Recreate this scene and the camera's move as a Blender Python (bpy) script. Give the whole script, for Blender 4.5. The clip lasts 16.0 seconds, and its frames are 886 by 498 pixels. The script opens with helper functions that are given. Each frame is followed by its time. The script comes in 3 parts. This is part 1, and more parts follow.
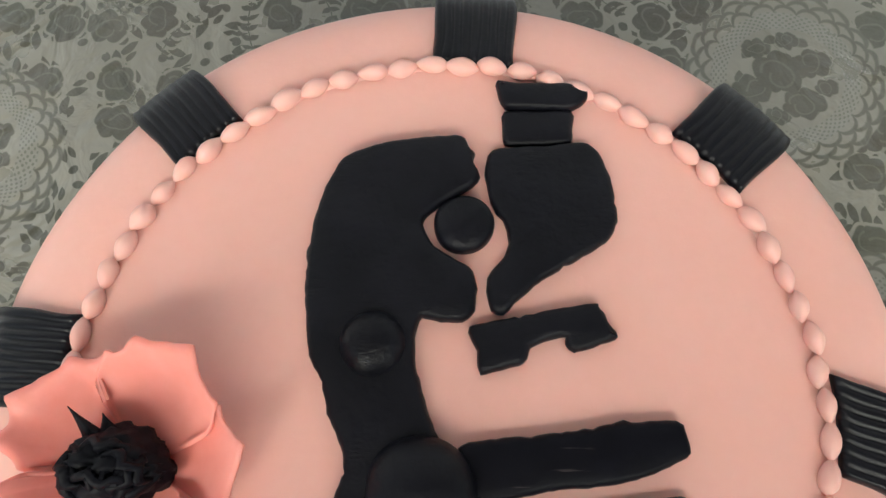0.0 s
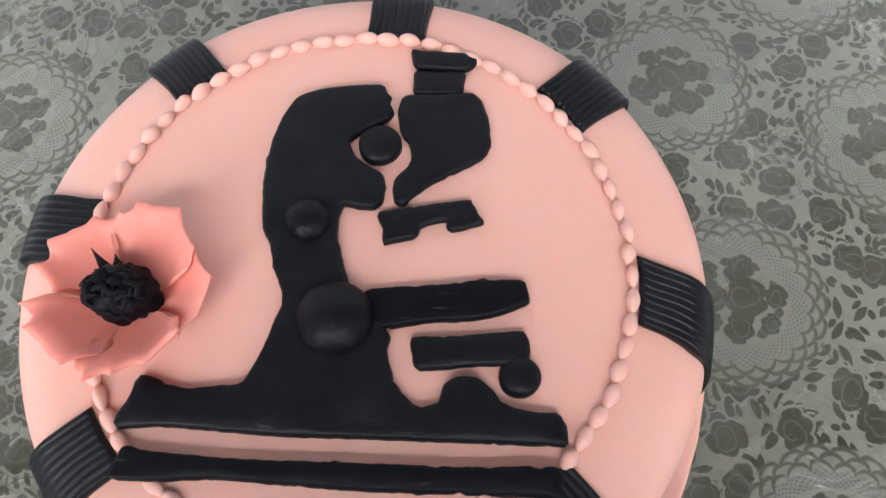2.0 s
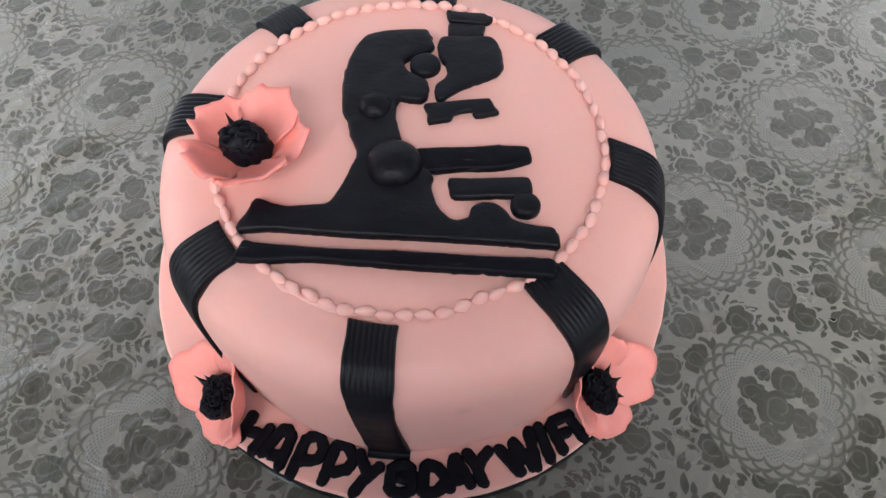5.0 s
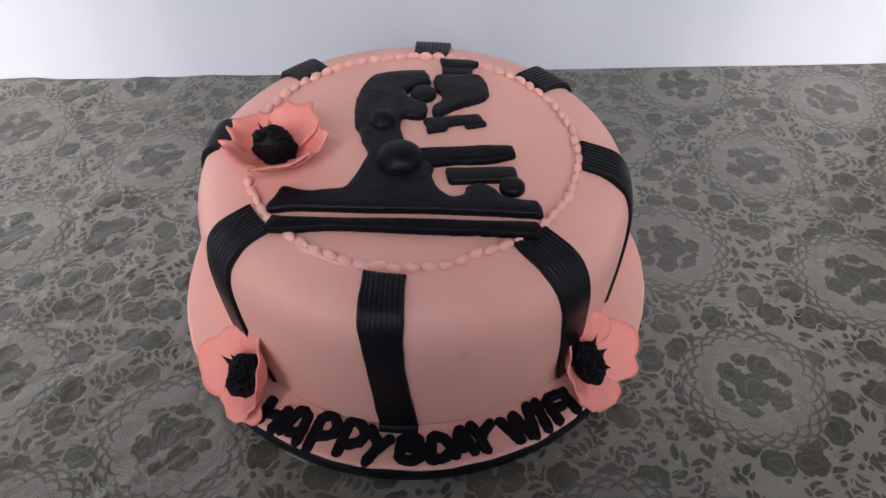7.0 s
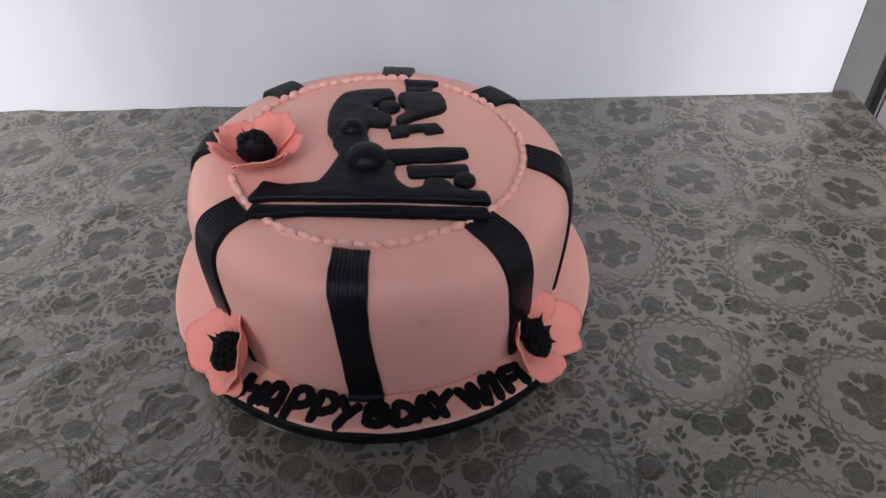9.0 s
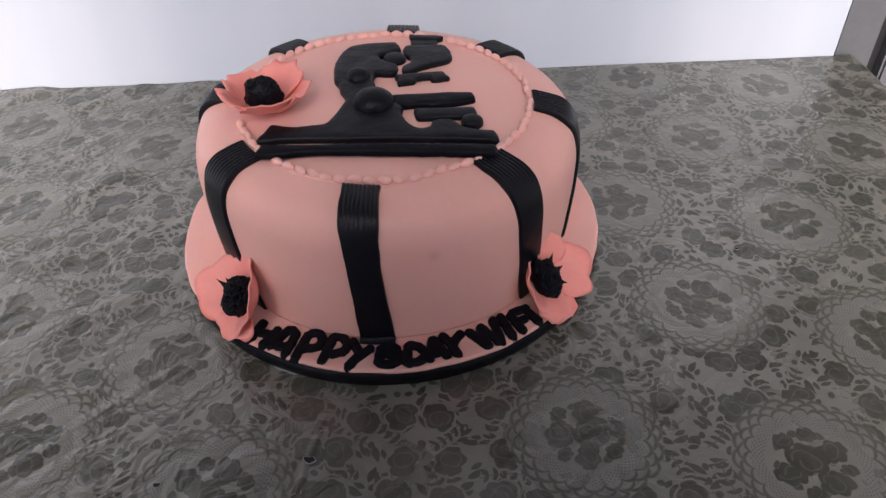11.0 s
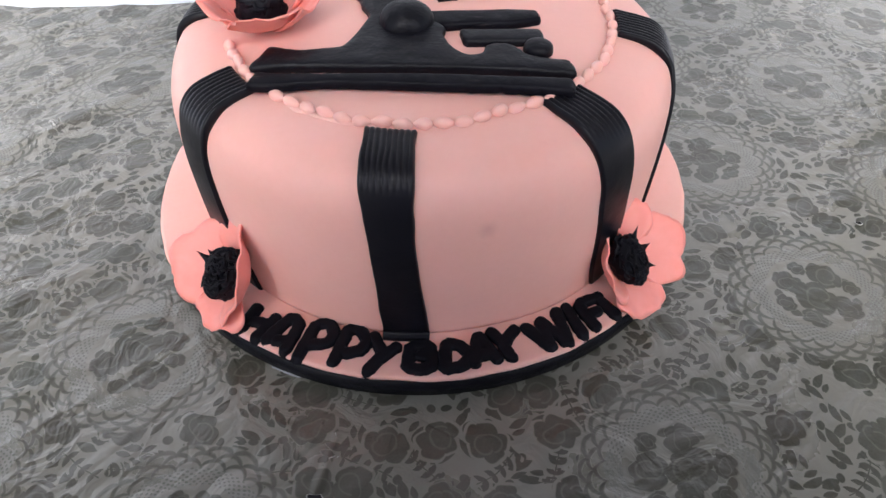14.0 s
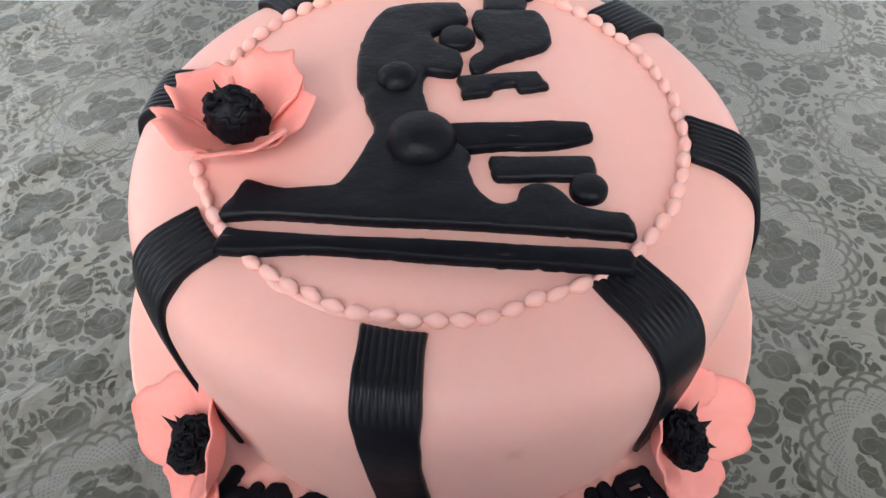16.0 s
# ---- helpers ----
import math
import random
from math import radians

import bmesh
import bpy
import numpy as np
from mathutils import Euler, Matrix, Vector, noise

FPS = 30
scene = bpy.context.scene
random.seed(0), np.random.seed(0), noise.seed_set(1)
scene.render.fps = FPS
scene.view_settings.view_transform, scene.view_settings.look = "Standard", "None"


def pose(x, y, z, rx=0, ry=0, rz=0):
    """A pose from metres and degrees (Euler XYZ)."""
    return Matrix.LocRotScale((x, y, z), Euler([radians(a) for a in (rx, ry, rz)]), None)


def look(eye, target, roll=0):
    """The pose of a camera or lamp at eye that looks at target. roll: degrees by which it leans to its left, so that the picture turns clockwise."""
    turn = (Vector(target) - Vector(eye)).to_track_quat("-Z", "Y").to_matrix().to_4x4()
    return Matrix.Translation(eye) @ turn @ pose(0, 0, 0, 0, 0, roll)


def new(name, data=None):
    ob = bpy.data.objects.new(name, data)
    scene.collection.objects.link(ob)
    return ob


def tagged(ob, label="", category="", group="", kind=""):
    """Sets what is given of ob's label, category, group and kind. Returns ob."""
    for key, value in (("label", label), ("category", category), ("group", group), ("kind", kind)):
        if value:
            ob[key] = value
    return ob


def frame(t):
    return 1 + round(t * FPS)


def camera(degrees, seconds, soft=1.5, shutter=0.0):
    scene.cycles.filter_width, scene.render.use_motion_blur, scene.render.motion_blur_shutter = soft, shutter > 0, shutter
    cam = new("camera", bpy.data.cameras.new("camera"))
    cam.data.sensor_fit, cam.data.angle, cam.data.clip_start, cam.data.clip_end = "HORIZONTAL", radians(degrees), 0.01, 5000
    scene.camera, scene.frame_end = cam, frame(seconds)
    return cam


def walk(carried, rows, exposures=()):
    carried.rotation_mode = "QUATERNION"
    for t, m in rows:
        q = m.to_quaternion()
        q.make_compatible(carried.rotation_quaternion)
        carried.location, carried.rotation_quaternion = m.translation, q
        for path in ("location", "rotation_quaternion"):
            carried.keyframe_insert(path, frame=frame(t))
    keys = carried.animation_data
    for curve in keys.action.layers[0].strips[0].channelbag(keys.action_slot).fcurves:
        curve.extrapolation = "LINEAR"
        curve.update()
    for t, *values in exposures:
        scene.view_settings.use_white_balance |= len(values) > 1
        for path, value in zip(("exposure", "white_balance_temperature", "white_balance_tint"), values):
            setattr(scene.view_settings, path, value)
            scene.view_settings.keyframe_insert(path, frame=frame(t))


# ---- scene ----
cam = camera(60.9, 16.0)
PATH = [
    (0, (0.003, 0.002, 0.327), (-0.029, 0.561, -1.593), -3.3),
    (0.5, (0.017, 0.001, 0.333), (-0.009, 0.586, -1.579), -3.4),
    (1, (0.034, -0.011, 0.345), (0.015, 0.606, -1.558), -3.1),
    (1.5, (0.043, -0.038, 0.364), (0.015, 0.638, -1.518), -2.4),
    (2, (0.038, -0.073, 0.388), (-0.006, 0.625, -1.486), -1.8),
    (2.5, (0.026, -0.108, 0.41), (-0.03, 0.64, -1.443), -1.1),
    (3, (0.022, -0.131, 0.419), (-0.034, 0.665, -1.415), -1.5),
    (3.5, (0.026, -0.153, 0.429), (0.014, 0.669, -1.394), 1.1),
    (4, (0.025, -0.17, 0.435), (0.004, 0.695, -1.368), 1.1),
    (4.2, (0.027, -0.183, 0.435), (-0.002, 0.693, -1.363), 0.8),
    (6.3, (0.026, -0.303, 0.424), (0.0, 0.985, -1.105), 0.3),
    (6.5, (0.026, -0.316, 0.421), (0.01, 0.995, -1.09), 0.3),
    (7, (0.028, -0.352, 0.417), (-0.006, 1.025, -1.033), -0.5),
    (7.5, (0.029, -0.374, 0.417), (-0.012, 1.051, -0.986), -1.0),
    (8, (0.036, -0.397, 0.421), (0.023, 1.059, -0.95), -0.8),
    (8.5, (0.042, -0.419, 0.426), (0.037, 1.053, -0.928), -0.3),
    (8.7, (0.045, -0.423, 0.425), (0.048, 1.057, -0.919), 0.0),
    (10.8, (0.04, -0.457, 0.396), (0.046, 1.061, -0.907), -1.1),
    (11, (0.039, -0.46, 0.387), (0.04, 1.057, -0.916), -1.2),
    (11.5, (0.039, -0.461, 0.372), (0.026, 1.059, -0.928), -1.4),
    (12, (0.037, -0.449, 0.359), (0.024, 1.059, -0.955), -1.1),
    (12.5, (0.029, -0.434, 0.347), (0.012, 1.067, -0.975), -1.0),
    (13, (0.024, -0.415, 0.34), (0.013, 1.073, -0.997), -0.5),
    (13.5, (0.019, -0.387, 0.326), (0.021, 1.073, -1.041), 0.2),
    (14, (0.017, -0.362, 0.314), (-0.003, 1.07, -1.083), -0.4),
    (14.5, (0.019, -0.325, 0.303), (-0.017, 1.065, -1.135), -0.3),
    (15, (0.02, -0.288, 0.307), (-0.033, 1.059, -1.171), -0.7),
    (15.5, (0.022, -0.248, 0.319), (-0.033, 1.052, -1.2), -0.5),
    (16, (0.016, -0.223, 0.34), (-0.06, 1.003, -1.239), -0.6),
]
EXPOSURES = [(0.0, 1.04, 6800, 0), (1.5, 1.16, 6500, 2), (2.5, 1.26, 6200, 4), (3.5, 1.32, 6050, 6), (4.2, 1.28, 6100, 7), (5.0, 1.05, 6200, 9), (6.5, 0.67, 6400, 14), (7.5, 0.36, 6450, 15), (8.5, 0.33, 6450, 15), (11.0, 0.50, 6450, 17), (12.0, 0.75, 6400, 17), (12.5, 0.85, 6400, 16), (13.5, 1.11, 6300, 14), (14.5, 1.29, 6200, 10), (15.5, 1.29, 6150, 8), (16.0, 1.22, 6200, 6)]
walk(cam, [(t, look(eye, target, roll)) for t, eye, target, roll in PATH], EXPOSURES)

from mathutils.geometry import delaunay_2d_cdt

# ---- world and light ----
CX, CY = 0.001, 0.0175          # axis of the cake
world = bpy.data.worlds.new("overcast_sky")
scene.world = world
world.use_nodes = True
wt = world.node_tree
sky = wt.nodes.new("ShaderNodeTexSky")
sky.sky_type, sky.sun_disc = "NISHITA", False
sky.sun_elevation, sky.sun_rotation = radians(33), radians(180)
sky.air_density, sky.dust_density, sky.ozone_density = 1.0, 4.0, 1.0
wt.links.new(sky.outputs[0], wt.nodes["Background"].inputs[0])
wt.nodes["Background"].inputs[1].default_value = 0.11
sun = new("sun", bpy.data.lights.new("sun", "SUN"))
sun.data.energy, sun.data.angle, sun.data.color = 5.0, radians(55), (1.0, 0.985, 0.965)
sun.matrix_world = look((0.0, -1.0, 0.65), (0, 0, 0))


# ---- node helpers ----
class Sock:
    """A socket with arithmetic, to write node maths as formulas."""

    def __init__(self, tree, socket):
        self.tree, self.socket = tree, socket

    def op(self, kind, *others):
        node = self.tree.nodes.new("ShaderNodeMath")
        node.operation = kind
        for i, v in enumerate((self, *others)):
            if isinstance(v, Sock):
                self.tree.links.new(v.socket, node.inputs[i])
            else:
                node.inputs[i].default_value = v
        return Sock(self.tree, node.outputs[0])

    def __add__(self, o): return self.op("ADD", o)
    def __sub__(self, o): return self.op("SUBTRACT", o)
    def __mul__(self, o): return self.op("MULTIPLY", o)
    def __truediv__(self, o): return self.op("DIVIDE", o)
    def __rsub__(self, o): return (self * -1) + o
    def __radd__(self, o): return self.op("ADD", o)
    def __rmul__(self, o): return self.op("MULTIPLY", o)

    def smooth(self, lo, hi):
        """0 below lo, 1 above hi."""
        node = self.tree.nodes.new("ShaderNodeMapRange")
        node.interpolation_type = "SMOOTHSTEP"
        self.tree.links.new(self.socket, node.inputs["Value"])
        node.inputs["From Min"].default_value, node.inputs["From Max"].default_value = lo, hi
        return Sock(self.tree, node.outputs[0])


class Mat:
    """A principled material with helpers for noise, mixing and relief."""

    def __init__(self, name, roughness=0.5, specular=0.5):
        self.mat = bpy.data.materials.new(name)
        self.mat.use_nodes = True
        self.tree = self.mat.node_tree
        self.bsdf = self.tree.nodes["Principled BSDF"]
        self.bsdf.inputs["Roughness"].default_value = roughness
        self.bsdf.inputs["Specular IOR Level"].default_value = specular
        self.place = self.tree.nodes.new("ShaderNodeNewGeometry").outputs["Position"]
        self.local = self.tree.nodes.new("ShaderNodeTexCoord").outputs["Object"]

    def wire(self, a, b):
        self.tree.links.new(a.socket if isinstance(a, Sock) else a, b)

    def noise(self, scale, detail=4.0, rough=0.55, where=None, distortion=0.0):
        node = self.tree.nodes.new("ShaderNodeTexNoise")
        node.inputs["Scale"].default_value, node.inputs["Detail"].default_value = scale, detail
        node.inputs["Roughness"].default_value, node.inputs["Distortion"].default_value = rough, distortion
        self.wire(where or self.place, node.inputs["Vector"])
        return Sock(self.tree, node.outputs[0])

    def mix(self, fac, a, b):
        node = self.tree.nodes.new("ShaderNodeMix")
        node.data_type = "RGBA"
        for v, i in ((fac, 0), (a, 6), (b, 7)):
            if isinstance(v, Sock):
                self.wire(v, node.inputs[i])
            elif i == 0:
                node.inputs[0].default_value = v
            else:
                node.inputs[i].default_value = (*v, 1)
        return Sock(self.tree, node.outputs[2])

    def colour(self, c):
        self.wire(c, self.bsdf.inputs["Base Color"])

    def rough(self, r):
        self.wire(r, self.bsdf.inputs["Roughness"])

    def relief(self, height, metres, strength=1.0):
        node = self.tree.nodes.new("ShaderNodeBump")
        node.inputs["Distance"].default_value, node.inputs["Strength"].default_value = metres, strength
        self.wire(height, node.inputs["Height"])
        self.wire(node.outputs[0], self.bsdf.inputs["Normal"])


# ---- materials ----
def fondant(name, light, deep, rough=0.5, subsurface=0.3, smudge=None, depth=0.006):
    m = Mat(name, rough, 0.35)
    big, small = m.noise(14, 3), m.noise(260, 3)
    paste = m.mix((big * 0.7 + small * 0.3).smooth(0.3, 0.72), deep, light)
    if smudge:
        gap = m.tree.nodes.new("ShaderNodeVectorMath")
        gap.operation = "DISTANCE"
        gap.inputs[1].default_value = smudge
        m.wire(m.place, gap.inputs[0])
        spot = 1 - (Sock(m.tree, gap.outputs["Value"]) + m.noise(300, 3) * 0.002).smooth(0.0005, 0.0080)
        paste = m.mix(spot * 0.30, paste, (0.30, 0.15, 0.13))
    m.colour(paste)
    m.rough(m.noise(60, 3) * 0.2 + (rough - 0.1))
    m.bsdf.inputs["Subsurface Weight"].default_value = subsurface
    m.bsdf.inputs["Subsurface Radius"].default_value = (1.0, 0.4, 0.25)
    m.bsdf.inputs["Subsurface Scale"].default_value = depth
    m.relief(m.noise(35, 3) * 0.8 + m.noise(420, 4) * 0.2, 0.0009, 0.35)
    return m.mat


PINK = fondant("pink_fondant", (0.748, 0.409, 0.359), (0.718, 0.381, 0.329))
COVER = fondant("cake_cover_fondant", (0.748, 0.409, 0.359), (0.718, 0.381, 0.329), 0.48, 0.3, (0.034, -0.118, 0.0865))
PEARL = fondant("pale_pink_icing", (0.77, 0.44, 0.39), (0.74, 0.405, 0.355), 0.45, 0.25, None, 0.0012)
CORAL = fondant("coral_sugar_paste", (0.82, 0.298, 0.262), (0.775, 0.255, 0.215), 0.48, 0.3, None, 0.0025)


def black_paste(name, grain=1.3, sheen=0.16, rough=0.32, scuffs=0.0):
    m = Mat(name, 0.4, sheen)
    big, small = m.noise(55, 4), m.noise(500, 4)
    ink = m.mix(big.smooth(0.3, 0.75), (0.0036, 0.0035, 0.0058), (0.0060, 0.0058, 0.0094))
    if scuffs:
        stretch = m.tree.nodes.new("ShaderNodeVectorMath")
        stretch.operation = "MULTIPLY"
        stretch.inputs[1].default_value = (60, 900, 900)
        m.wire(m.place, stretch.inputs[0])
        smear = m.noise(1.0, 3, 0.6, stretch.outputs[0]).smooth(0.60, 0.78) * m.noise(45, 2).smooth(0.5, 0.66)
        ink = m.mix(smear * scuffs, ink, (0.16, 0.13, 0.13))
    m.colour(ink)
    m.rough(m.noise(90, 4) * 0.22 + rough)
    drawn = m.tree.nodes.new("ShaderNodeVectorMath")
    drawn.operation = "MULTIPLY"
    drawn.inputs[1].default_value = (180, 900, 300)
    m.wire(m.place, drawn.inputs[0])
    wrinkles = m.noise(1.0, 2, 0.5, drawn.outputs[0], 0.6) * m.noise(38, 2).smooth(0.52, 0.66)
    m.relief(big * 0.85 + m.noise(140, 2) * 0.10 + small * 0.08 + wrinkles * 0.16, 0.0022 * grain, 0.6)
    return m.mat


BLACK = black_paste("black_fondant")
STRAP = black_paste("black_ribbed_fondant", 0.35, 0.19, 0.26)
SCUFFED = black_paste("scuffed_black_fondant", 0.8, 0.08, 0.32, 0.5)
INK = black_paste("black_fondant_letters", 0.5, 0.10, 0.5)
FRILL = black_paste("black_ruffled_paste", 0.4, 0.12, 0.4)


def cloth_material():
    """Grey vinyl lace print: roses, leafy sprigs and buds strewn about, and round lace medallions."""
    m = Mat("printed_vinyl_cloth", 0.42, 0.75)
    t = m.tree
    wob = t.nodes.new("ShaderNodeTexNoise")
    wob.inputs["Scale"].default_value = 55
    m.wire(m.place, wob.inputs["Vector"])
    add = t.nodes.new("ShaderNodeVectorMath")
    add.operation = "MULTIPLY_ADD"
    m.wire(wob.outputs["Color"], add.inputs[0])
    add.inputs[1].default_value = (0.0045, 0.0045, 0)
    m.wire(m.place, add.inputs[2])
    bent = add.outputs[0]

    def split(vec):
        node = t.nodes.new("ShaderNodeSeparateXYZ")
        m.wire(vec, node.inputs[0])
        return [Sock(t, o) for o in node.outputs]

    def strewn(scale, shift, loose=0.7):
        """Place within cells that turn at random, in cell sizes, and two random numbers of the cell."""
        move = t.nodes.new("ShaderNodeVectorMath")
        move.operation = "MULTIPLY_ADD"
        m.wire(bent, move.inputs[0])
        move.inputs[1].default_value = (scale, scale, 0)
        move.inputs[2].default_value = (*shift, 0)
        v = t.nodes.new("ShaderNodeTexVoronoi")
        v.voronoi_dimensions = "2D"
        v.inputs["Scale"].default_value, v.inputs["Randomness"].default_value = 1.0, loose
        m.wire(move.outputs[0], v.inputs["Vector"])
        sub = t.nodes.new("ShaderNodeVectorMath")
        sub.operation = "SUBTRACT"
        m.wire(move.outputs[0], sub.inputs[0]), m.wire(v.outputs["Position"], sub.inputs[1])
        x, y, _ = split(sub.outputs[0])
        r, g, b = split(v.outputs["Color"])
        turn = r * 6.283
        c, s = turn.op("COSINE"), turn.op("SINE")
        return x * c + y * s, y * c - x * s, g, b

    def leaf(a, d, length, width):
        return width - width / (length * length) * (a * a) - d.op("ABSOLUTE")

    def rose(a, d, g, size):
        """A full-blown rose seen from above: a lobed outline with a few pale folds."""
        ang, rad = d.op("ARCTAN2", a), (a * a * 0.8 + d * d * 1.2).op("SQRT")
        field = size + ((ang * 2.5 + g * 9).op("SINE").op("ABSOLUTE").op("SQRT") - 0.6) * size * 0.24 + (ang * 7 + g * 20).op("SINE") * size * 0.05 - rad
        folds = (1 - ((rad - size * 0.55) + (ang * 1.5 + g * 5).op("SINE") * size * 0.2).op("ABSOLUTE").smooth(size * 0.02, size * 0.09)) * 0.30
        return field, folds

    a, d, g, b = strewn(34, (0, 0), 0.7)
    field, folds = rose(a, d, g, 0.32)
    here = g.op("GREATER_THAN", 0.14)
    roses = field.smooth(-0.012, 0.02) * here * (1 - folds)
    halo = 1 - (field + 0.05).smooth(-0.01, 0.01) * here
    # curved sprigs with paired leaves
    a1, d1, g1, b1 = strewn(30, (4.1, 7.7), 0.6)
    off = d1 - (g1 - 0.5) * 1.9 * (a1 * a1) + 0.03
    pitch = 0.165
    v = ((a1 / pitch).op("FRACT") - 0.5) * pitch
    side = off.op("ABSOLUTE")
    leaves = leaf(side * 0.80 + v * 0.60 - 0.085, side * 0.60 - v * 0.80, 0.102, 0.050)
    reach = 1 - a1.op("ABSOLUTE").smooth(0.38, 0.40)
    sprig = leaves.smooth(-0.006, 0.012).op("MAXIMUM", 1 - side.smooth(0.005, 0.013)) * reach * g1.op("GREATER_THAN", 0.12)
    calm = 1 - (leaves + 0.05).smooth(0.0, 0.01) * reach * g1.op("GREATER_THAN", 0.12)
    # loose leaves, in twos, and round buds between
    a2, d2, g2, b2 = strewn(72, (7.3, 2.1), 0.85)
    pair = leaf(a2, d2 - 0.06, 0.44, 0.175).op("MAXIMUM", leaf(a2 + 0.16, d2 + 0.26, 0.28, 0.13))
    loose = pair.smooth(-0.015, 0.03) * g2.op("GREATER_THAN", 0.06) * calm
    a3, d3, g3, b3 = strewn(104, (3.7, 9.2), 0.9)
    bud = (0.27 - (a3 * a3 + d3 * d3 * 1.5).op("SQRT")).smooth(-0.03, 0.05) * g3.op("GREATER_THAN", 0.5) * calm
    prints = roses.op("MAXIMUM", sprig.op("MAXIMUM", loose.op("MAXIMUM", bud)) * halo)
    # medallions: bunch of roses, pricked net ring, scalloped border
    px, py, _ = split(bent)
    ring, near, dxs, dys = None, None, None, None
    for k, (mx, my) in enumerate(MEDALLIONS):
        ex, ey, c, s = px - mx, py - my, math.cos(k * 2.1), math.sin(k * 2.1)
        dx, dy = ex * c + ey * s, ey * c - ex * s
        dist = (dx * dx + dy * dy).op("SQRT")
        near = dist if near is None else near.op("MINIMUM", dist)
        mine = dist.op("LESS_THAN", 0.0545)
        theta, hx, hy = dy.op("ARCTAN2", dx) * mine, dx * mine, dy * mine
        ring, dxs, dys = (theta, hx, hy) if ring is None else (ring + theta, dxs + hx, dys + hy)
    near = near * 1.10
    inside = 1 - near.smooth(0.0515, 0.0530)
    net = near.smooth(0.0295, 0.0310) * (1 - near.smooth(0.0385, 0.0400))
    holes = ((ring * 58).op("SINE") * ((near * 2300).op("SINE"))).smooth(0.15, 0.5)
    wave = (ring * 10).op("SINE").op("ABSOLUTE").op("POWER", 0.6) * 0.0045
    arch = (ring * 10 + 1.571).op("SINE").op("ABSOLUTE").op("POWER", 0.6) * 0.0045

    def line(at, bow, half):
        return 1 - ((near - at) - bow).op("ABSOLUTE").smooth(half * 0.5, half * 1.6)

    lace = line(0.0392, wave, 0.0011).op("MAXIMUM", line(0.0432, arch, 0.0012)).op("MAXIMUM", line(0.0470, wave, 0.0014))
    heart = None
    for ox, oy, size, seed in ((-0.002, 0.003, 0.0112, 0.1), (0.0145, 0.007, 0.0078, 0.4), (-0.016, -0.006, 0.0080, 0.7), (0.007, -0.014, 0.0088, 0.2), (-0.012, 0.016, 0.0062, 0.9), (-0.007, -0.020, 0.0050, 0.5), (0.019, -0.006, 0.0048, 0.3), (0.004, 0.020, 0.0054, 0.6)):
        f, k = rose(dxs - ox, dys - oy, b1 * 0 + seed, size)
        one = f.smooth(-0.0004, 0.0006) * (1 - k)
        heart = one if heart is None else heart.op("MAXIMUM", one)
    sprays = leaf(((ring * 4.5 / 3.1416).op("FRACT") - 0.5) * near * 0.7, near - 0.0235, 0.0046, 0.0030).smooth(-0.0004, 0.0008)
    medal = heart.op("MAXIMUM", sprays * (1 - heart) * 0.9).op("MAXIMUM", net * holes * 0.55).op("MAXIMUM", lace * 0.80)
    mask = prints * (1 - inside) + medal * inside
    fine, tone = m.noise(900, 3), m.noise(6, 3)
    ground = m.mix(tone.smooth(0.3, 0.7), (0.138, 0.133, 0.114), (0.182, 0.176, 0.152))
    ground = m.mix(net * inside * 0.35, ground, (0.165, 0.170, 0.158))
    ink = m.mix(b, (0.030, 0.025, 0.017), (0.036, 0.034, 0.024))
    ink = m.mix(m.noise(26, 2).smooth(0.35, 0.65), ink, (0.026, 0.029, 0.018))
    patchy = m.noise(14, 4).smooth(0.3, 0.7) * 0.25 + 0.75
    m.colour(m.mix(mask * (fine * 0.3 + 0.8) * patchy, ground, ink))
    m.rough(m.noise(25, 4) * 0.18 + 0.20 + mask * 0.05)
    # soft creases, more of them towards the wall side
    turned = t.nodes.new("ShaderNodeVectorRotate")
    turned.rotation_type = "Z_AXIS"
    turned.inputs["Angle"].default_value = radians(-42)
    m.wire(m.place, turned.inputs["Vector"])
    stretch = t.nodes.new("ShaderNodeVectorMath")
    stretch.operation = "MULTIPLY"
    stretch.inputs[1].default_value = (5, 24, 1)
    m.wire(turned.outputs[0], stretch.inputs[0])
    crease = m.noise(1.0, 3, 0.5, stretch.outputs[0], 0.8)
    fold = 1 - (crease - 0.5).op("ABSOLUTE").smooth(0.0, 0.20)
    left = 1 - px.smooth(-0.28, 0.02)
    ripple = m.noise(1.3, 1, 0.5, stretch.outputs[0], 1.2)
    curl = m.noise(34, 3, 0.5, bent, 1.6)
    # one sharp crease through the largest tear
    off = (px + 0.0415) * 0.976 - (py + 0.195) * 0.219 + (m.noise(60, 2) - 0.5) * 0.004
    along = (px + 0.0415) * 0.219 + (py + 0.195) * 0.976
    ridge = (1 - off.op("ABSOLUTE").smooth(0.0002, 0.0035)) * (1 - along.op("ABSOLUTE").smooth(0.018, 0.040))
    m.relief(fold * left * 0.6 + ripple * 1.0 + curl * (left * 0.9 + 1.05) + m.noise(18, 2) * 0.9 + ridge * 0.30 + m.noise(150, 3) * 0.04 + mask * 0.04, 0.005, 0.5)
    return m.mat


